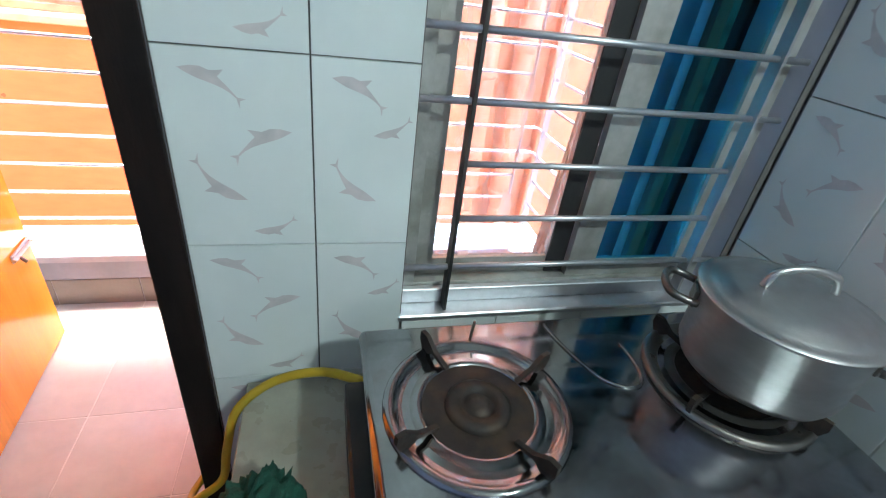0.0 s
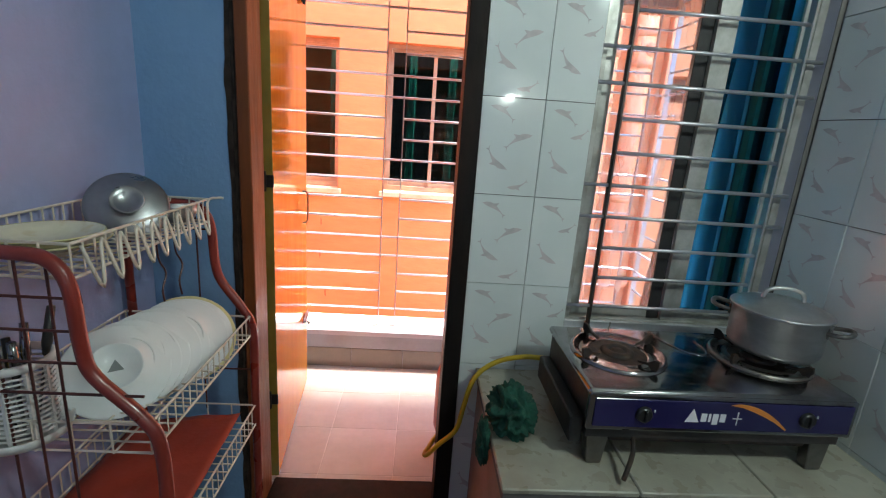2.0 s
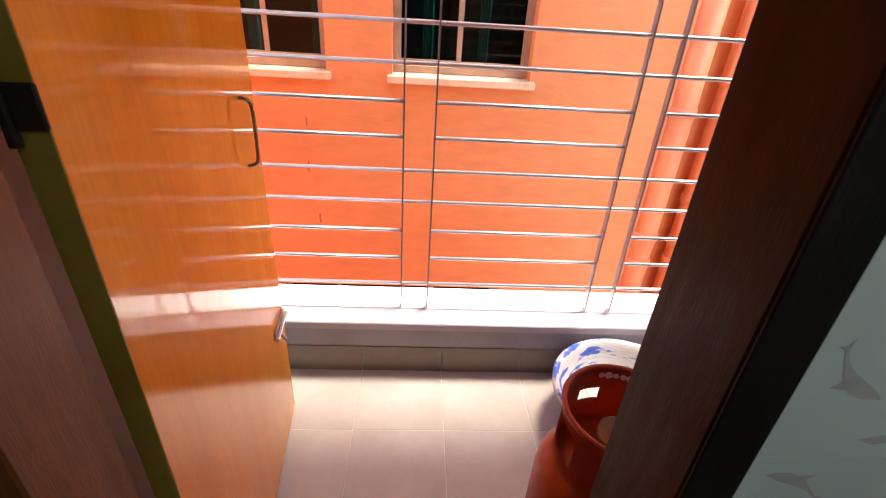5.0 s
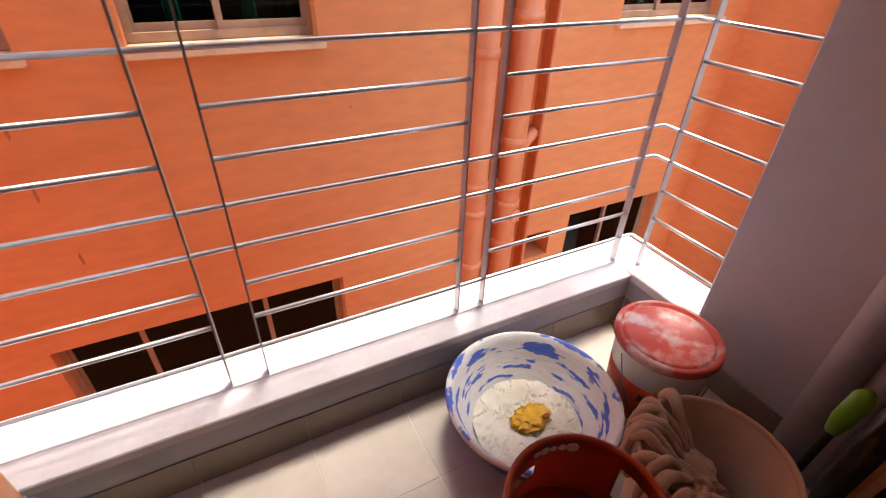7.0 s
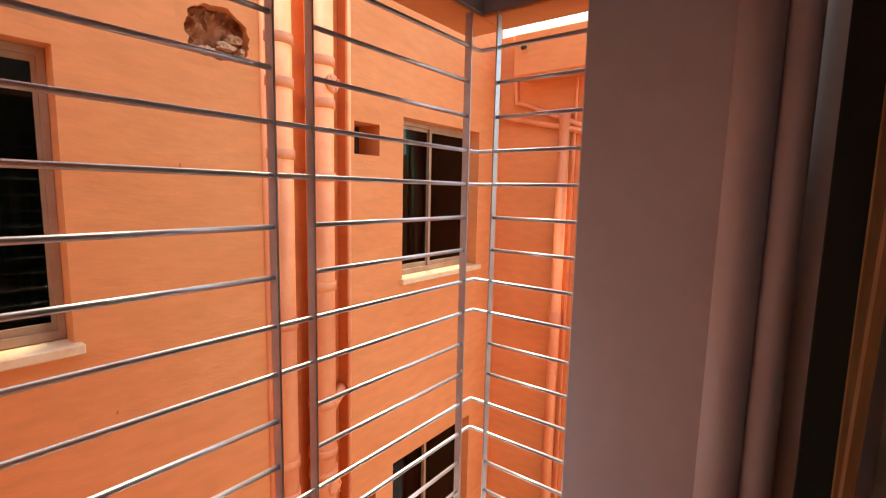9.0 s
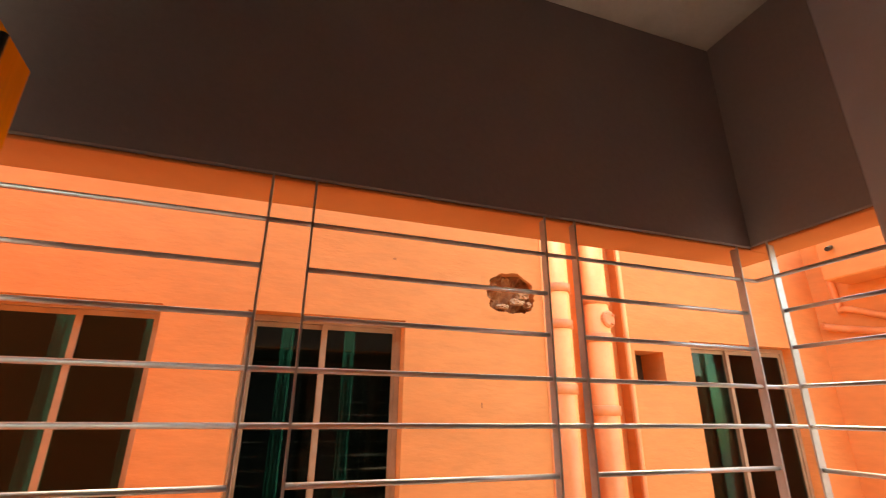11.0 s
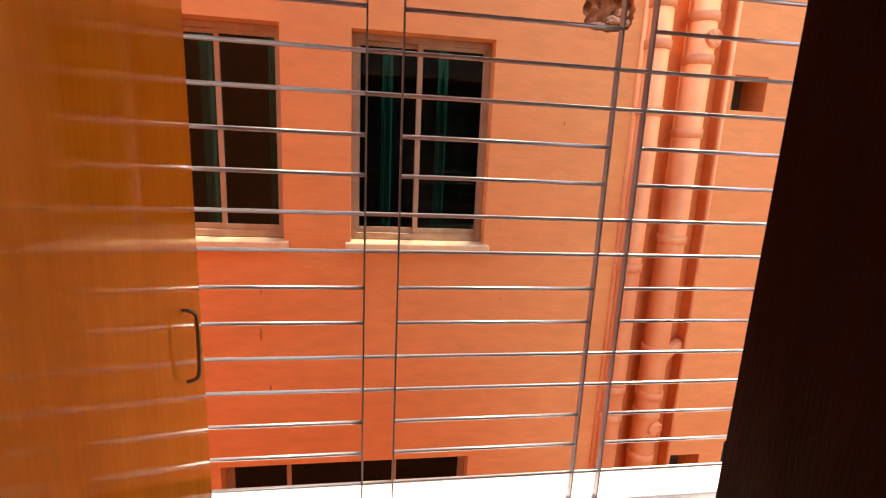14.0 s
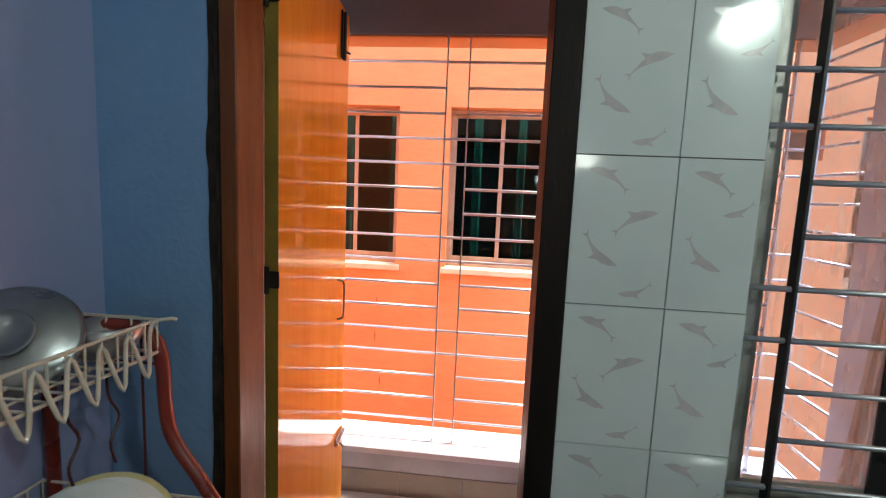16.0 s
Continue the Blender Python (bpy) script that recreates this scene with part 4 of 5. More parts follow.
part("fall", crumple((0.172, -0.350, 0.570), (0.020, 0.055, 0.085), 8, 4, 9.0, 0.45), GREEN_CLOTH, cloth, smooth=True)

# ---------------------------------------------------------------- dish rack
rack = thing("dish_rack", (-0.69, -0.44, 0.0), "three-tier red tubular dish rack with white wire trays", "dish rack")
for fy in (-0.17, -0.70):
    dx = 0.0 if fy > -0.4 else 0.02
    part("end_frame", tube(bend([(-0.845, fy, 0.0), (-0.845, fy, 0.6), (-0.845, fy, 1.06), (-0.835, fy, 1.125), (-0.79, fy, 1.152), (-0.69, fy, 1.155), (-0.64, fy, 1.145),
                                 (-0.613, fy, 1.10), (-0.606, fy, 0.99), (-0.590, fy, 0.935), (-0.535 + dx, fy, 0.855), (-0.508 + dx, fy, 0.79), (-0.506 + dx, fy, 0.6), (-0.506 + dx, fy, 0.0)], 5),
                           0.0125, 12), RED_TUBE, rack, "bent red tube frame", True)
    for z in ((1.08, 1.02, 0.96, 0.90, 0.66, 0.60, 0.54) if fy < -0.4 else (1.085, 0.66)):
        x1 = -0.61 if z > 0.95 else -0.51
        part("end_rail", tube([(-0.845, fy, z), (x1, fy, z)], 0.0028, 6), DARK_RED, rack)
    for x in ((-0.80, -0.75, -0.70, -0.65) if fy < -0.4 else (-0.655,)):
        part("end_wire", tube([(x, fy + 0.004, 0.52), (x, fy + 0.004, 1.15)], 0.0025, 6), DARK_RED, rack)
for (tx0, tx1, zb, zr, wavy) in ((-0.860, -0.612, 1.112, 1.172, True), (-0.860, -0.512, 0.775, 0.835, False), (-0.860, -0.505, 0.480, 0.545, False)):
    ty0, ty1 = -0.690, -0.180
    tray = part("tray", tube([(tx0, ty0, zr), (tx1, ty0, zr), (tx1, ty1, zr), (tx0, ty1, zr)], 0.0032, 6, closed=True), WHITE_WIRE, rack, "white plastic-coated wire tray")
    part("base_rim", tube([(tx0, ty0, zb), (tx1, ty0, zb), (tx1, ty1, zb), (tx0, ty1, zb)], 0.0032, 6, closed=True), WHITE_WIRE, tray)
    for k in range(18):
        y = ty0 + (ty1 - ty0) * k / 17
        part("wire", tube([(tx0, y, zr), (tx0, y, zb), (tx1, y, zb), (tx1, y, zr)], 0.0022, 6), WHITE_WIRE, tray)
    for k in range(1, 5):
        x = tx0 + (tx1 - tx0) * k / 5
        part("wire", tube([(x, ty0, zr), (x, ty0, zb - 0.003), (x, ty1, zb - 0.003), (x, ty1, zr)], 0.0022, 6), WHITE_WIRE, tray)
    if wavy:
        pts = []
        for k in range(19):
            y = -0.680 + 0.47 * k / 18
            pts.append((tx1 + 0.012 + (0.012 if k % 2 else 0.0), y, 1.168 if k % 2 == 0 else 1.088))
        pts.append((tx1 + 0.034, -0.196, 1.180))
        pts.append((tx1 + 0.046, -0.190, 1.178))
        part("wavy_front", tube(bend(pts, 5), 0.0034, 7), WHITE_WIRE, tray, "wavy hanging wire front", True)
for k in range(2):
    y = -0.195 - 0.085 * k
    part("hook", tube(bend([(-0.70, y, 1.108), (-0.70, y, 1.03), (-0.69, y + 0.012, 0.985), (-0.69, y - 0.010, 0.945), (-0.69, y, 0.90)], 4), 0.0025, 6), DARK_RED, rack, "dark red wire hook")

dish = [(0.0, 0.0), (0.055, 0.0), (0.058, -0.006), (0.062, -0.006), (0.065, 0.001), (0.095, 0.012), (0.122, 0.026), (0.126, 0.027), (0.126, 0.030), (0.120, 0.030), (0.092, 0.016), (0.06, 0.006), (0.0, 0.005)]
for k in range(8):
    y = -0.530 + 0.028 * k
    ax = Vector((-0.36, 0.60, -0.66))
    ax.rotate(Euler((0.035 * math.sin(2.3 * k), 0.0, 0.05 * math.sin(1.7 * k + 1))))
    at = Vector((-0.668 + 0.008 * k, y, 0.859 - 0.0015 * k))
    pr = 0.82 + 0.012 * k + 0.02 * math.sin(2.1 * k + 0.6)
    p = thing("dinner_plate", (at.x, at.y, 0.775), "large white ceramic plate standing in the rack tray", "plate", "plates in the dish rack")
    part("plate", lathe([(q * pr, z) for q, z in dish], 40, m=aim(at, ax)), CERAMIC, p, smooth=True)
    if k == 7:
        part("rim", lathe([(0.119 * pr, 0.0245), (0.1285 * pr, 0.0255), (0.1295 * pr, 0.0290), (0.119 * pr, 0.0310)], 40, m=aim(at, ax)), CERAMIC_RIM, p, "yellowed rim", True)
    if k == 0:
        mm = aim(at, ax)
        bb = bmesh.new()
        f = bb.faces.new([bb.verts.new(mm @ Vector(q)) for q in ((-0.015, -0.010, -0.001), (0.015, -0.010, -0.001), (0.0, 0.016, -0.001))])
        part("stamp", bb, GREY_PRINT, p, "grey triangular stamp")
for k, (px, py, r) in enumerate(((-0.755, -0.565, 1.0), (-0.750, -0.560, 0.85))):
    at = Vector((px, py, 1.123 + 0.012 * k))
    p = thing("side_plate", tuple(at), "cream plate lying flat on the rack's upper tray", "plate", "plates on the upper tray")
    part("plate", lathe([(q * 0.9 * r, z * 0.8) for q, z in dish], 36, m=Matrix.Translation(at)), CREAM_PLATE, p, smooth=True)
    part("rim", lathe([(0.1132 * r, 0.0214), (0.1145 * r, 0.0229), (0.1132 * r, 0.0244)], 36, m=Matrix.Translation(at)), CERAMIC_RIM, p, "yellow rim", True)
at, ax = Vector((-0.742, -0.315, 1.166)), Vector((0.42, -0.72, 0.55))
p = thing("pot_lid", (at.x, at.y, 1.115), "grey aluminium pot lid propped up on the rack", "lid")
part("dome", lathe([(0.0, 0.022), (0.036, 0.020), (0.07, 0.012), (0.080, 0.006), (0.088, 0.004), (0.089, 0.0), (0.080, 0.0), (0.0, 0.017)], 40, m=aim(at, ax)), LID_STEEL, p, smooth=True)
part("knob", lathe([(0.026, 0.020), (0.030, 0.026), (0.036, 0.040), (0.034, 0.042), (0.024, 0.030), (0.0, 0.028)], 24, m=aim(at, ax)), LID_STEEL, p, smooth=True)
at = Vector((-0.680, -0.215, 1.118))
p = thing("bowl", tuple(at), "small steel bowl on the rack's upper tray", "bowl")
part("bowl", lathe([(0.0, 0.0), (0.04, 0.0), (0.055, 0.03), (0.058, 0.052), (0.055, 0.052), (0.05, 0.03), (0.0, 0.006)], 28, m=Matrix.Translation(at)), POT_ALU, p, smooth=True)

caddy = thing("utensil_caddy", (-0.772, -0.645, 0.779), "white slotted plastic utensil holder hung on the rack", "utensil holder")
cx, cy, cr = -0.772, -0.645, 0.056
part("base", lathe([(0.0, 0.0), (cr + 0.018, 0.0), (cr + 0.022, 0.018), (cr + 0.018, 0.018), (cr + 0.010, 0.006), (0.0, 0.006)], 28, m=Matrix.Translation((cx, cy, 0.779))), WHITE_PLASTIC, caddy, smooth=True)
part("rim", lathe([(cr, 0.145), (cr + 0.006, 0.147), (cr + 0.006, 0.160), (cr, 0.162), (cr - 0.003, 0.150)], 28, m=Matrix.Translation((cx, cy, 0.779))), WHITE_PLASTIC, caddy, smooth=True)
for k in range(13):
    z = 0.792 + 0.010 * k
    part("ring", lathe([(cr, z), (cr + 0.003, z + 0.0025), (cr, z + 0.005), (cr - 0.002, z + 0.0025)], 24, m=Matrix.Translation((cx, cy, 0))), WHITE_PLASTIC, caddy)
for k in range(10):
    a = 2 * math.pi * k / 10
    part("rib", box(cx + cr * math.cos(a) - 0.003, cx + cr * math.cos(a) + 0.003, cy + cr * math.sin(a) - 0.003, cy + cr * math.sin(a) + 0.003, 0.786, 0.929), WHITE_PLASTIC, caddy)
for k, (dx, dy, h, m_, lab) in enumerate(((-0.02, 0.02, 0.22, BLACK_PLASTIC, "black-handled serving spoon"), (0.035, 0.03, 0.30, BLACK_PLASTIC, "black-handled kitchen knife"),
                                          (-0.03, -0.01, 0.21, YELLOW_PLASTIC, "yellow-handled kitchen tool"), (0.015, -0.02, 0.24, STEEL, "steel spoon"),
                                          (-0.005, 0.035, 0.25, STEEL, "steel ladle"))):
    u = thing("utensil", (cx + dx * 0.5, cy + dy * 0.5, 0.786), lab + " in the plastic holder", "utensil", "utensils in the holder")
    p0, p1 = Vector((cx + dx * 0.4, cy + dy * 0.4, 0.786)), Vector((cx + dx * 1.5, cy + dy * 1.2, 0.786 + h * 0.8))
    part("shaft", tube([p0, p0.lerp(p1, 0.6)], 0.003, 8), STEEL, u)
    part("grip", tube([p0.lerp(p1, 0.6), p0.lerp(p1, 0.7), p1], [0.005, 0.009, 0.007], 10), m_, u, smooth=True)

board = thing("plastic_sheet", (-0.68, -0.42, 0.487), "red plastic sheet lying in the rack's lower tray", "sheet")
b = bmesh.new()
bmesh.ops.create_grid(b, x_segments=14, y_segments=20, size=1.0)
for v in b.verts:
    x, y = v.co.x, v.co.y
    v.co = Vector((-0.690 + 0.150 * x, -0.43 + 0.225 * y, 0.494 + 0.020 * (1 + x) * (0.5 + 0.5 * y) + 0.008 * noise.noise(Vector((x * 2, y * 2, 3)))))
bmesh.ops.solidify(b, geom=b.faces[:], thickness=0.003)
part("sheet", b, RED_BOARD, board, smooth=True)

# ---------------------------------------------------------------- things on the balcony
CX, CY = 0.226, 0.350
cyl = thing("gas_cylinder", (CX, CY, -0.004), "worn red gas cylinder with a guard collar beside the door", "gas cylinder")
mc = Matrix.Translation((CX, CY, 0.03))
part("body", lathe([(0.0, 0.045), (0.10, 0.045), (0.135, 0.065), (0.150, 0.11), (0.150, 0.33), (0.143, 0.37), (0.120, 0.408), (0.080, 0.428), (0.03, 0.436), (0.0, 0.436)], 40, m=mc), CYL_RED, cyl, smooth=True)
part("foot_ring", lathe([(0.112, -0.034), (0.118, -0.034), (0.118, 0.055), (0.112, 0.055), (0.112, -0.034)], 32, m=mc), CYL_BASE, cyl, "dark foot ring")
# collar: a ring wall with hand openings
b = bmesh.new()
segs, z0c, z1c, rc = 60, 0.435, 0.592, 0.119
grid = {}
levels = [z0c, 0.475, 0.500, 0.530, 0.558, z1c]
for i in range(segs):
    a = 2 * math.pi * i / segs
    for k, z in enumerate(levels):
        rr = rc + (0.003 if k == len(levels) - 1 else 0)
        grid[i, k] = b.verts.new((CX + rr * math.cos(a), CY + rr * math.sin(a), z))
for i in range(segs):
    deg = 360 * (i + 0.5) / segs
    for k in range(len(levels) - 1):
        hole = (k in (1, 2, 3) and (155 < deg < 205 or 335 < deg or deg < 20)) or (k == 2 and 92 < deg < 112)
        if not hole:
            j = (i + 1) % segs
            b.faces.new((grid[i, k], grid[j, k], grid[j, k + 1], grid[i, k + 1]))
for v in [v for v in b.verts if not v.link_faces]:
    b.verts.remove(v)
bmesh.ops.solidify(b, geom=b.faces[:], thickness=0.004)
collar = part("collar", b, CYL_RED, cyl, "red guard collar with hand holes", True)
part("collar_rim", tube([(CX + (rc + 0.002) * math.cos(a), CY + (rc + 0.002) * math.sin(a), z1c) for a in (2 * math.pi * i / 48 for i in range(48))], 0.006, 8, closed=True), CYL_RED, collar, smooth=True)
for k, (deg, r) in enumerate(((60, 0.011), (69, 0.007), (77, 0.006), (85, 0.009), (93, 0.007))):
    a = radians(deg)
    d = Vector((math.cos(a), math.sin(a), 0))
    part("mark", lathe([(r, 0.0), (r, 0.0015), (0.0, 0.0015)], 14, m=aim(Vector((CX, CY, 0.573)) + d * (rc - 0.0045), -d)), PRINT_WHITE, collar, "pale stamped mark")
valve = part("valve", lathe([(0.030, 0.43), (0.030, 0.455), (0.018, 0.460), (0.018, 0.485), (0.0, 0.485)], 20, m=mc), REGULATOR, cyl)
part("regulator", lathe([(0.0, 0.026), (0.012, 0.026), (0.013, 0.019), (0.022, 0.018), (0.024, 0.014), (0.036, 0.013), (0.041, 0.009), (0.041, 0.004), (0.036, 0.0), (0.0, 0.0)], 28, m=aim((CX, CY, 0.514), (-0.15, -0.1, 1))), REGULATOR, valve, "grey disc regulator", True)
part("spigot", tube([(CX + 0.02, CY, 0.53), (CX + 0.092, CY - 0.022, 0.545)], 0.008, 10), REGULATOR, valve)

BX, BY, BR = 0.525, 0.800, 0.256
basin = thing("plastic_basin", (BX, BY, -0.004), "blue plastic basin caked with dried white plaster", "basin")
mb = Matrix.Translation((BX, BY, 0))
part("shell", lathe([(0.0, 0.0), (0.150, 0.0), (0.175, 0.020), (BR - 0.018, 0.165), (BR - 0.004, 0.176), (BR, 0.178), (BR, 0.184), (BR - 0.010, 0.186)], 48, m=mb), BASIN_BLUE, basin, smooth=True)
part("lining", lathe([(BR + 0.002, 0.176), (BR + 0.0025, 0.185), (BR - 0.004, 0.189), (BR - 0.0095, 0.188), (BR - 0.018, 0.180), (BR - 0.028, 0.160), (0.165, 0.026), (0.145, 0.010), (0.0, 0.010)], 48, m=mb), BASIN_IN, basin, "plaster-smeared inside", True)
b = bmesh.new()
bmesh.ops.create_grid(b, x_segments=40, y_segments=40, size=1.0)
for v in b.verts:
    x, y = v.co.x, v.co.y
    k = max(abs(x), abs(y)) / max(math.hypot(x, y), 1e-6)
    x, y = x * k, y * k
    r = math.hypot(x, y)
    cell = noise.voronoi(Vector((x * 3.2, y * 3.2, 0)))[0]
    crack = min((cell[1] - cell[0]) * 4, 1.0)
    v.co = Vector((BX + 0.168 * x, BY + 0.168 * y, 0.024 + 0.006 * min(crack * 3, 1.0) + 0.012 * noise.noise(Vector((x * 2.2, y * 2.2, 1))) + 0.018 * r))
part("plaster", b, DRY_PLASTER, basin, "cracked dried plaster")
pig = part("pigment", crumple((BX + 0.02, BY + 0.01, 0.046), (0.080, 0.052, 0.007), 6, 4, 12.0, 0.6), PIGMENT, basin, "yellow pigment powder", True)
part("chip", crumple((BX + 0.065, BY - 0.012, 0.056), (0.016, 0.010, 0.010), 4, 2), BRICK_HOLE, basin, "red-brown chip")

KX_, KY_ = 0.940, 0.715
bucket = thing("paint_bucket", (KX_, KY_, -0.004), "white paint bucket with a smeared red lid and orange label", "bucket")
mk = Matrix.Translation((KX_, KY_, 0))
part("body", lathe([(0.0, 0.0), (0.122, 0.0), (0.126, 0.006), (0.144, 0.295), (0.150, 0.297), (0.150, 0.312), (0.0, 0.312)], 44, m=mk), WHITE_PLASTIC, bucket, smooth=True)
label_ = part("label", lathe([(0.1298, 0.05), (0.1302, 0.0505), (0.1398, 0.205), (0.1393, 0.2055)], 44, m=mk), BUCKET_LABEL, bucket, "orange-red wrap label", True)
for k in range(6):
    a = radians(205 + 9 * k)
    d = Vector((math.cos(a), math.sin(a), 0))
    part("lettering", box(-0.008, 0.008, -0.001, 0.001, -0.014, 0.014), DARK_PRINT, label_)
    ob_ = label_.children[-1]
    for v in ob_.data.vertices:
        w = v.co + Vector(bucket.location)
        v.co = Vector((KX_, KY_, 0.165)) + d * (0.1385 + w.y + 0.06 * w.z) + Vector((-d.y, d.x, 0)) * w.x + Vector((0, 0, w.z)) - Vector(bucket.location)
part("lid", lathe([(0.0, 0.322), (0.118, 0.322), (0.122, 0.326), (0.128, 0.326), (0.131, 0.318), (0.137, 0.318), (0.140, 0.330), (0.150, 0.331), (0.155, 0.326), (0.156, 0.306), (0.151, 0.3055)], 48, m=mk), LID_RED, bucket, "paint-smeared red lid", True)
part("bail", tube(bend([(KX_ - 0.150, KY_ + 0.03, 0.285), (KX_ - 0.166, KY_ - 0.02, 0.20), (KX_ - 0.160, KY_ - 0.07, 0.13), (KX_ - 0.120, KY_ - 0.12, 0.115), (KX_ - 0.02, KY_ - 0.155, 0.20), (KX_ + 0.03, KY_ - 0.150, 0.285)], 6), 0.0022, 6), STEEL_DULL, bucket, "thin wire bail")

NX, NY = 0.645, 0.366
tub = thing("waste_tub", (NX, NY, -0.004), "tall beige plastic tub holding a rag", "tub")
mt = Matrix.Translation((NX, NY, 0))
part("body", lathe([(0.0, 0.0), (0.120, 0.0), (0.124, 0.006), (0.155, 0.392), (0.151, 0.392), (0.120, 0.010), (0.0, 0.008)], 44, m=mt), TUB_BEIGE, tub, smooth=True)
part("rim", lathe([(0.151, 0.392), (0.1555, 0.3915), (0.161, 0.395), (0.161, 0.403), (0.157, 0.406), (0.152, 0.403), (0.151, 0.392)], 44, m=mt), TUB_BEIGE, tub, "rolled rim", True)
rag = thing("rag", (NX - 0.05, NY + 0.02, 0.30), "crumpled beige rag stuffed in the tub", "cloth")
part("fold", crumple((NX - 0.050, NY + 0.020, 0.320), (0.085, 0.095, 0.060), 5, 5, 11.0, 0.45), RAG, rag, smooth=True)
for k in range(17):
    a = radians(82 + 9.2 * k)
    wob = noise.noise(Vector((k * 1.7, 2.0, 0.5)))
    pts = []
    for r, z in ((0.174, 0.330), (0.170, 0.395), (0.150, 0.424), (0.112, 0.405 + 0.03 * wob), (0.072, 0.370), (0.030 + 0.04 * wob, 0.335)):
        aa = a + 0.35 * noise.noise(Vector((r * 9, k * 2.3, 1.0)))
        pts.append((NX + r * math.cos(aa), NY + r * math.sin(aa), z + 0.012 * noise.noise(Vector((k * 3.1, r * 14, 4.0)))))
    if k % 3 == 1:
        pts = pts[1:]
    path = bend(pts, 5)
    rr = [0.005 + 0.007 * math.sin(math.pi * min(1.0, 0.15 + i / len(path))) + 0.003 * noise.noise(Vector((i * 0.6, k, 0.0))) for i in range(len(path))]
    part("fold", tube(path, rr, 10), RAG, rag, smooth=True)

for x0, y0, x1, y1, top_, w, m_, lab in ((0.805, 0.200, 0.915, 0.150, 1.95, 0.026, PLANK, "raw wooden plank leaning on the balcony wall"),
                                         (0.900, 0.195, 0.965, 0.146, 1.70, 0.010, DARKBAR, "dark steel bar leaning on the balcony wall"),
                                         (0.745, 0.205, 0.765, 0.160, 0.78, 0.030, PLANK, "short raw wooden batten leaning on the balcony wall")):
    pl = thing("leaning_board", (x0, y0, 0.0), lab, "board", "boards leaning on the wall")
    b = box(-w, w, -0.007, 0.007, 0.0, 1.0)
    for v in b.verts:
        t_ = v.co.z
        v.co = Vector((x0 + (x1 - x0) * t_ + v.co.x, y0 + (y1 - y0) * t_ + v.co.y, top_ * t_))
    part("board", b, m_, pl)
for x0, y0, y1, top_, m_, lab in ((1.118, 0.134, 0.232, 2.30, DARK_BOARD, "tall dark teal board standing in the balcony corner"),
                                  (1.085, 0.140, 0.172, 2.05, PLANK, "narrow olive-brown wooden strip standing in the balcony corner")):
    pl = thing("standing_board", (x0, y0, -0.004), lab, "board", "boards standing in the corner")
    part("board", box(x0 - 0.009, x0 + 0.009, y0, y1, -0.004, top_, 0.002), m_, pl)
# Added dark mass where the corner below the window reads black.
sack = thing("plastic_sack", (0.985, 0.205, 0.0), "made-up dark mass filling the black area at the balcony wall", "sack")
part("bag", crumple((0.990, 0.208, 0.300), (0.125, 0.060, 0.400), 21, 4, 8.0, 0.35), BLACK_PLASTIC, sack, smooth=True)
brush = thing("brush", (0.88, 0.29, -0.004), "lime-green plastic-handled brush standing by the tub", "brush")
part("stick", tube([(0.885, 0.300, -0.004), (0.870, 0.285, 0.46)], 0.010, 10), BLACK_PLASTIC, brush)
part("grip", tube([(0.870, 0.285, 0.46), (0.868, 0.283, 0.50), (0.858, 0.276, 0.58), (0.855, 0.274, 0.60)], [0.014, 0.020, 0.020, 0.010], 14), GREEN_PLASTIC, brush, "lime green grip", True)
wire = thing("loose_wire", (0.95, 0.2, 0.0), "thin pale wire hanging at the balcony wall", "wire")
part("strand", tube(bend([(0.87, 0.24, 0.62), (0.92, 0.215, 0.68), (0.97, 0.19, 0.74), (1.03, 0.18, 0.76)], 6), 0.002, 6), PRINT_WHITE, wire, smooth=True)

# ---------------------------------------------------------------- the lamp behind the walker
def bulb_lamp(at, wall, label):
    """A bare bulb in a black holder on a short arm from the wall."""
    lamp = thing("wall_lamp", wall, label, "lamp", "bulb lamps on the kitchen walls")
    top = Vector(at) + Vector((0, 0, 0.16))
    part("arm", tube([Vector(wall), Vector((wall[0], wall[1], top.z)).lerp(top, 0.4), top], 0.010, 10), BLACK_METAL, lamp)
    part("holder", lathe([(0.0, 0.05), (0.02, 0.05), (0.024, 0.0), (0.0, 0.0)], 16, m=Matrix.Translation(top - Vector((0, 0, 0.06)))), BLACK_PLASTIC, lamp)
    g = part("bulb", lathe([(0.0, 0.10), (0.015, 0.098), (0.03, 0.075), (0.045, 0.045), (0.045, 0.03), (0.03, 0.005), (0.0, -0.005)], 20, m=Matrix.Translation(at)), BULB, lamp, "lit frosted bulb", True)
    g.visible_shadow = False


bulb_lamp((1.10, -1.50, 2.255), (1.184, -1.50, 2.43), "bare white bulb lamp on the tiled kitchen wall")
bulb_lamp((0.95, -4.15, 1.775), (1.184, -4.15, 1.95), "bare white bulb lamp far back in the kitchen")

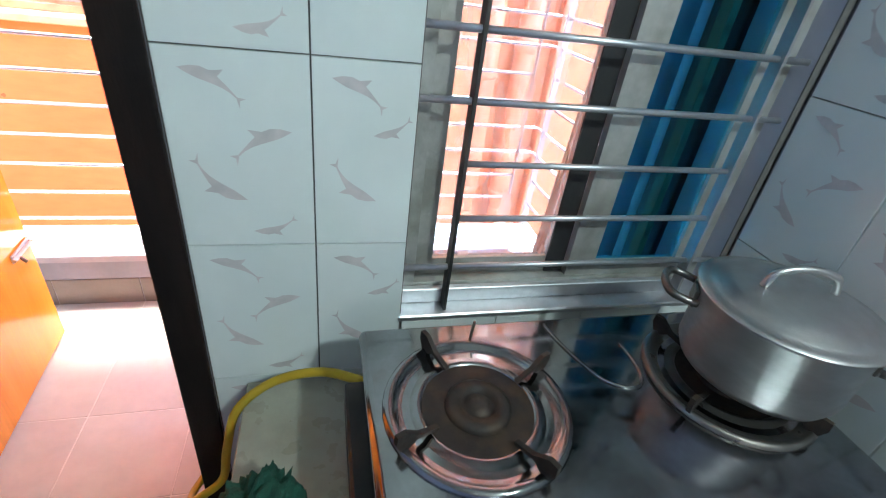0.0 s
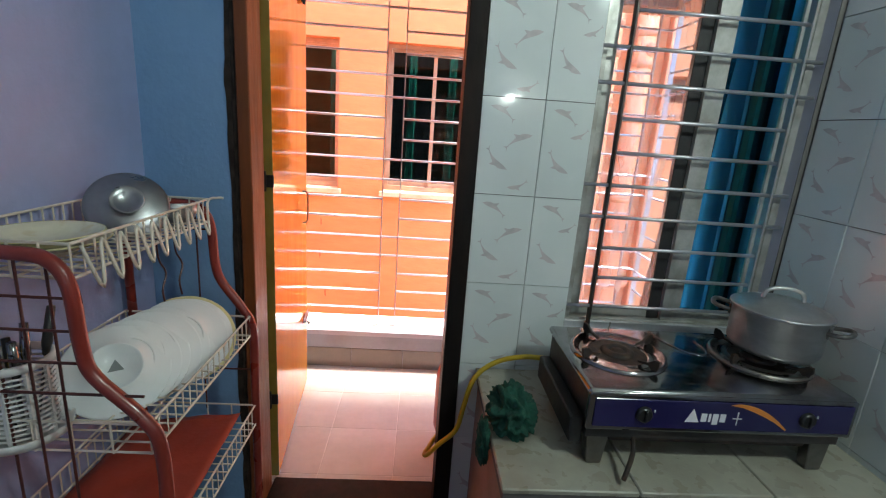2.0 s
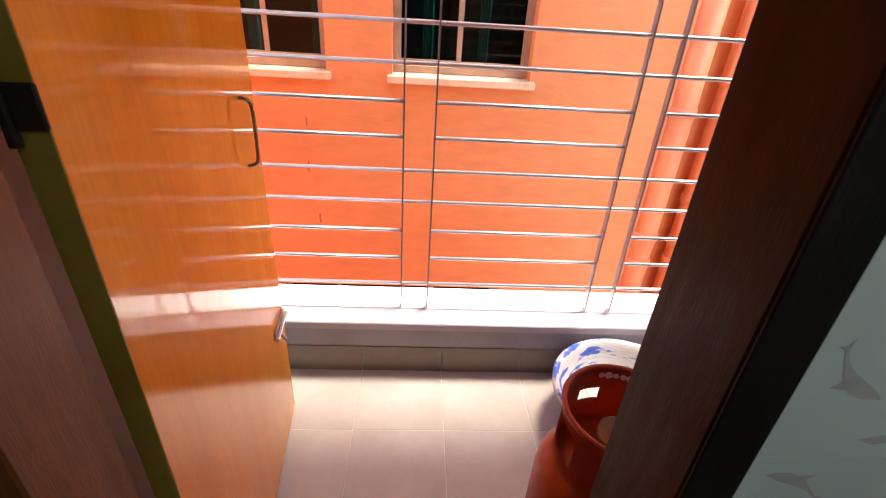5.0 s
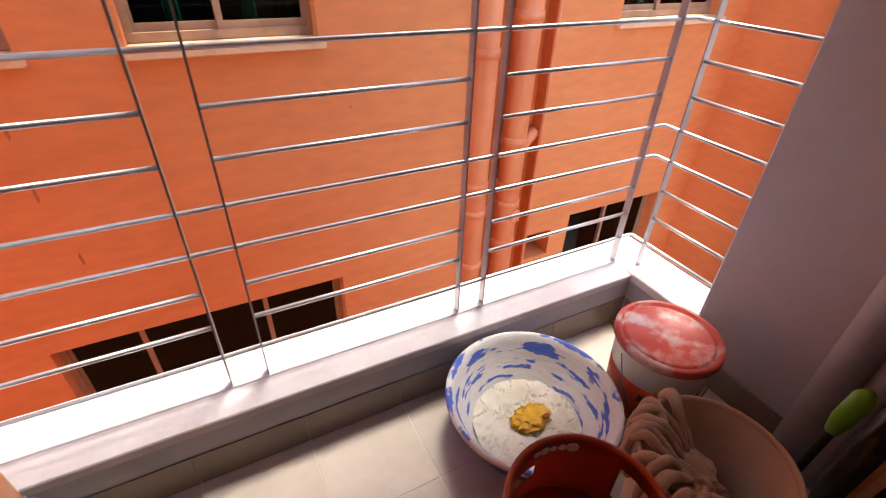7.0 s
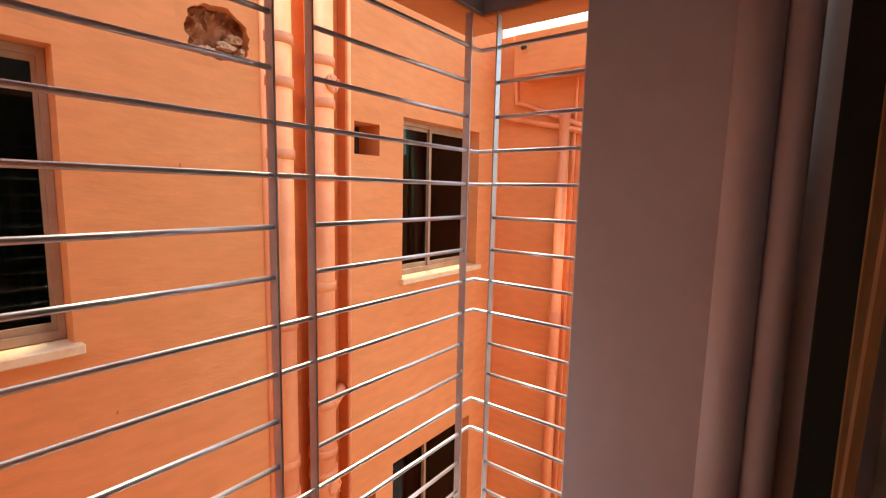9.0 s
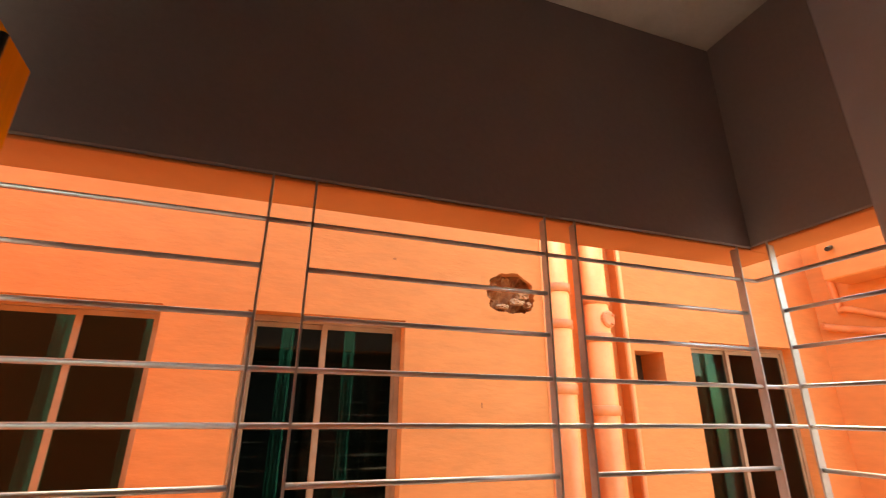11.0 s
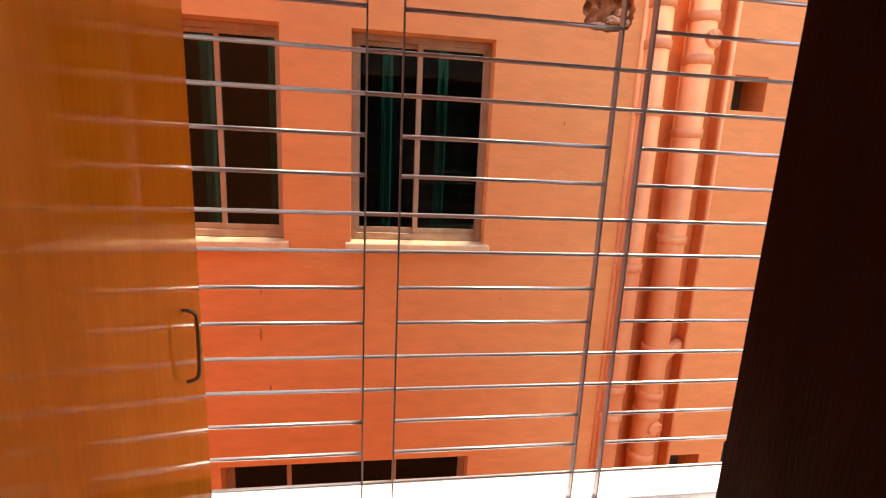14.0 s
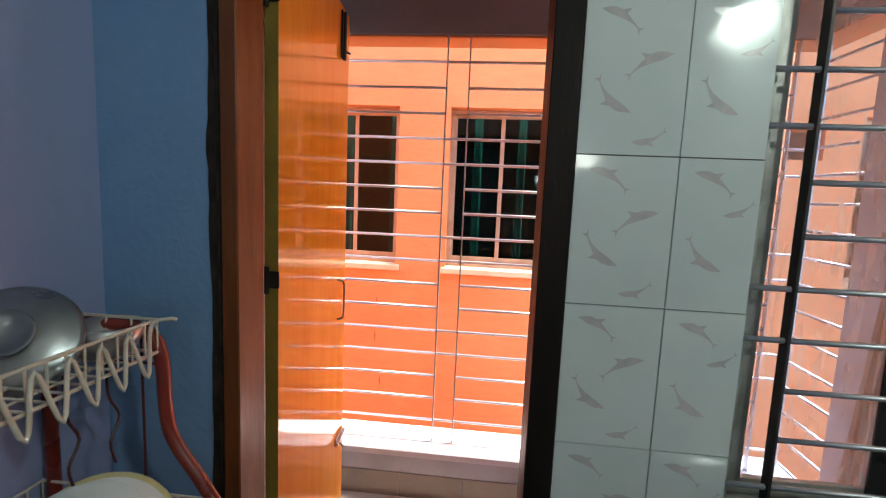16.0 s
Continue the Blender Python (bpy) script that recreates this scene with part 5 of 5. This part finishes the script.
# ---------------------------------------------------------------- pieces: wall tiles, floor tiles, skirting
def swoosh(b, x, z, length, angle, curl, flip, y=-0.0006):
    """A faded curved leaf-like stroke with a small side flick, lying on the glaze."""
    ca, sa = math.cos(radians(angle)), math.sin(radians(angle))

    def at(u, w):
        px, pz = u * length, (w + curl * 4 * u * (1 - u)) * length * flip
        return (x + px * ca - pz * sa, y, z + px * sa + pz * ca)

    us = [i / 7 for i in range(8)]
    wid = [0.0, 0.075, 0.115, 0.11, 0.085, 0.05, 0.025, 0.015]
    up = [b.verts.new(at(u, w)) for u, w in zip(us, wid)]
    dn = [b.verts.new(at(u, -w * 0.8)) for u, w in zip(us[1:], wid[1:])]
    dn = [up[0]] + dn
    made = []
    for i in range(7):
        made.append(b.faces.new(list(dict.fromkeys((up[i], up[i + 1], dn[i + 1], dn[i])))))
    fin = [b.verts.new(at(u, w)) for u, w in ((0.42, 0.10), (0.62, 0.24), (0.58, 0.07))]
    tail = [b.verts.new(at(u, w)) for u, w in ((0.97, 0.0), (1.12, 0.12), (1.05, 0.0), (1.10, -0.10))]
    made.append(b.faces.new(fin))
    made.append(b.faces.new(tail))
    for f in made:
        f.material_index = 1


def wall_tile(w, h, x_off=0.0):
    """A glazed tile, front at y = 0, with four faded strokes; strokes outside a cut tile are left off."""
    b = box(0.0007, w - 0.0007, 0.0, 0.0075, 0.0007, h - 0.0007)
    for v in b.verts:
        if v.co.y < 0.001:
            v.co.x += 0.0006 if v.co.x < w / 2 else -0.0006
            v.co.z += 0.0006 if v.co.z < h / 2 else -0.0006
    bmesh.ops.recalc_face_normals(b, faces=b.faces)
    full = 0.196
    for x, z, ln, an, cu, fl in ((0.028, 0.268, 0.078, -28, 0.10, 1), (0.165, 0.188, 0.085, 207, 0.10, -1), (0.096, 0.080, 0.085, 137, 0.12, 1), (0.100, 0.026, 0.062, 18, 0.12, -1)):
        ends = (x, x + 1.15 * ln * math.cos(radians(an)))
        if h > 0.25 and 0.01 < min(ends) and max(ends) < w - 0.008:
            swoosh(b, x, z, ln, an, cu, fl)
        elif h > 0.25 and w > 0.12 and max(ends) >= w - 0.008:
            if min(ends) < w - 0.06:
                swoosh(b, min(ends) + 0.01, z, (w - min(ends)) * 0.75, 0 if an < 90 else 25, cu, fl)
    me = bpy.data.meshes.new("tile")
    b.to_mesh(me)
    b.free()
    me.materials.append(WALL_TILE)
    me.materials.append(MOTIF)
    return me


TS, TZ = 0.295, 1.506
tile_cache = {}


def lay(parent, w, h, m):
    key = (round(w, 3), round(h, 3))
    if key not in tile_cache:
        tile_cache[key] = wall_tile(w, h)
    o = new("tile", tile_cache[key])
    o.parent = parent
    jit = random.Random(len(bpy.data.objects))
    o.matrix_basis = m @ pose(0, 0, 0, jit.uniform(-0.25, 0.25), 0, jit.uniform(-0.25, 0.25))


rows_z = [(TZ + TS * k, TZ + TS * (k + 1)) for k in range(-5, 3)]
for z0, z1 in rows_z:
    for x0, x1 in ((0.1305, 0.324), (0.324, 0.4765)):
        lay(wall_back, x1 - x0, z1 - z0, Matrix.Translation((x0, 0.0, z0)))
for z0, z1 in rows_z[1:]:
    y = -0.001
    for k in range(10):
        w = 0.199 if k == 0 else 0.196
        lay(wall_right, w, z1 - z0, Matrix.Translation((1.185, y, z0)) @ Matrix.Rotation(radians(-90), 4, "Z"))
        y -= w
for x0, x1 in ((0.480, 0.676), (0.676, 0.872), (0.872, 1.068), (1.068, 1.172)):
    lay(wall_back, x1 - x0, 0.738 - 0.608, Matrix.Translation((x0, 0.0, 0.608)))

FT = 0.305
floor_balcony = bpy.data.objects["floor_balcony"]
floor_meshes = {}


def piece(parent, name, x0, x1, y0, y1, z0, z1, mat_, bevel=0.0012):
    key = (name, round(x1 - x0, 3), round(y1 - y0, 3), round(z1 - z0, 3))
    if key not in floor_meshes:
        b = box(0, x1 - x0, 0, y1 - y0, 0, z1 - z0, bevel)
        me = bpy.data.meshes.new(name)
        b.to_mesh(me)
        b.free()
        me.materials.append(mat_)
        floor_meshes[key] = me
    o = new(name, floor_meshes[key])
    o.parent = parent
    o.location = (x0, y0, z0)


xs_ = [-0.86] + [-0.392 + FT * k for k in range(-1, 6)] + [1.218]
ys_ = [0.137, 0.175, 0.480, 0.785, 1.068]
for xa, xb in zip(xs_, xs_[1:]):
    for ya, yb in zip(ys_, ys_[1:]):
        piece(floor_balcony, "tile", xa + 0.0015, xb - 0.0015, ya + 0.0015, yb - 0.0015, -0.006, 0.0, FLOOR_TILE)
parapet = bpy.data.objects["wall_parapet"]
for xa, xb in zip(xs_, xs_[1:]):
    piece(parapet, "skirting_tile", xa + 0.001, xb - 0.001, PY - 0.004, PY - 0.0005, -0.003, 0.118, SKIRT_TILE)
piece(bpy.data.objects["wall_balcony_right"], "skirting_tile", 1.211, 1.2195, 0.14, 0.465, -0.003, 0.100, SKIRT_TILE)
piece(bpy.data.objects["wall_balcony_right"], "skirting_tile", 1.211, 1.2195, 0.467, 0.788, -0.003, 0.100, SKIRT_TILE)
piece(bpy.data.objects["wall_parapet_side"], "skirting_tile", 1.181, 1.1855, 0.790, 1.060, -0.003, 0.118, SKIRT_TILE)
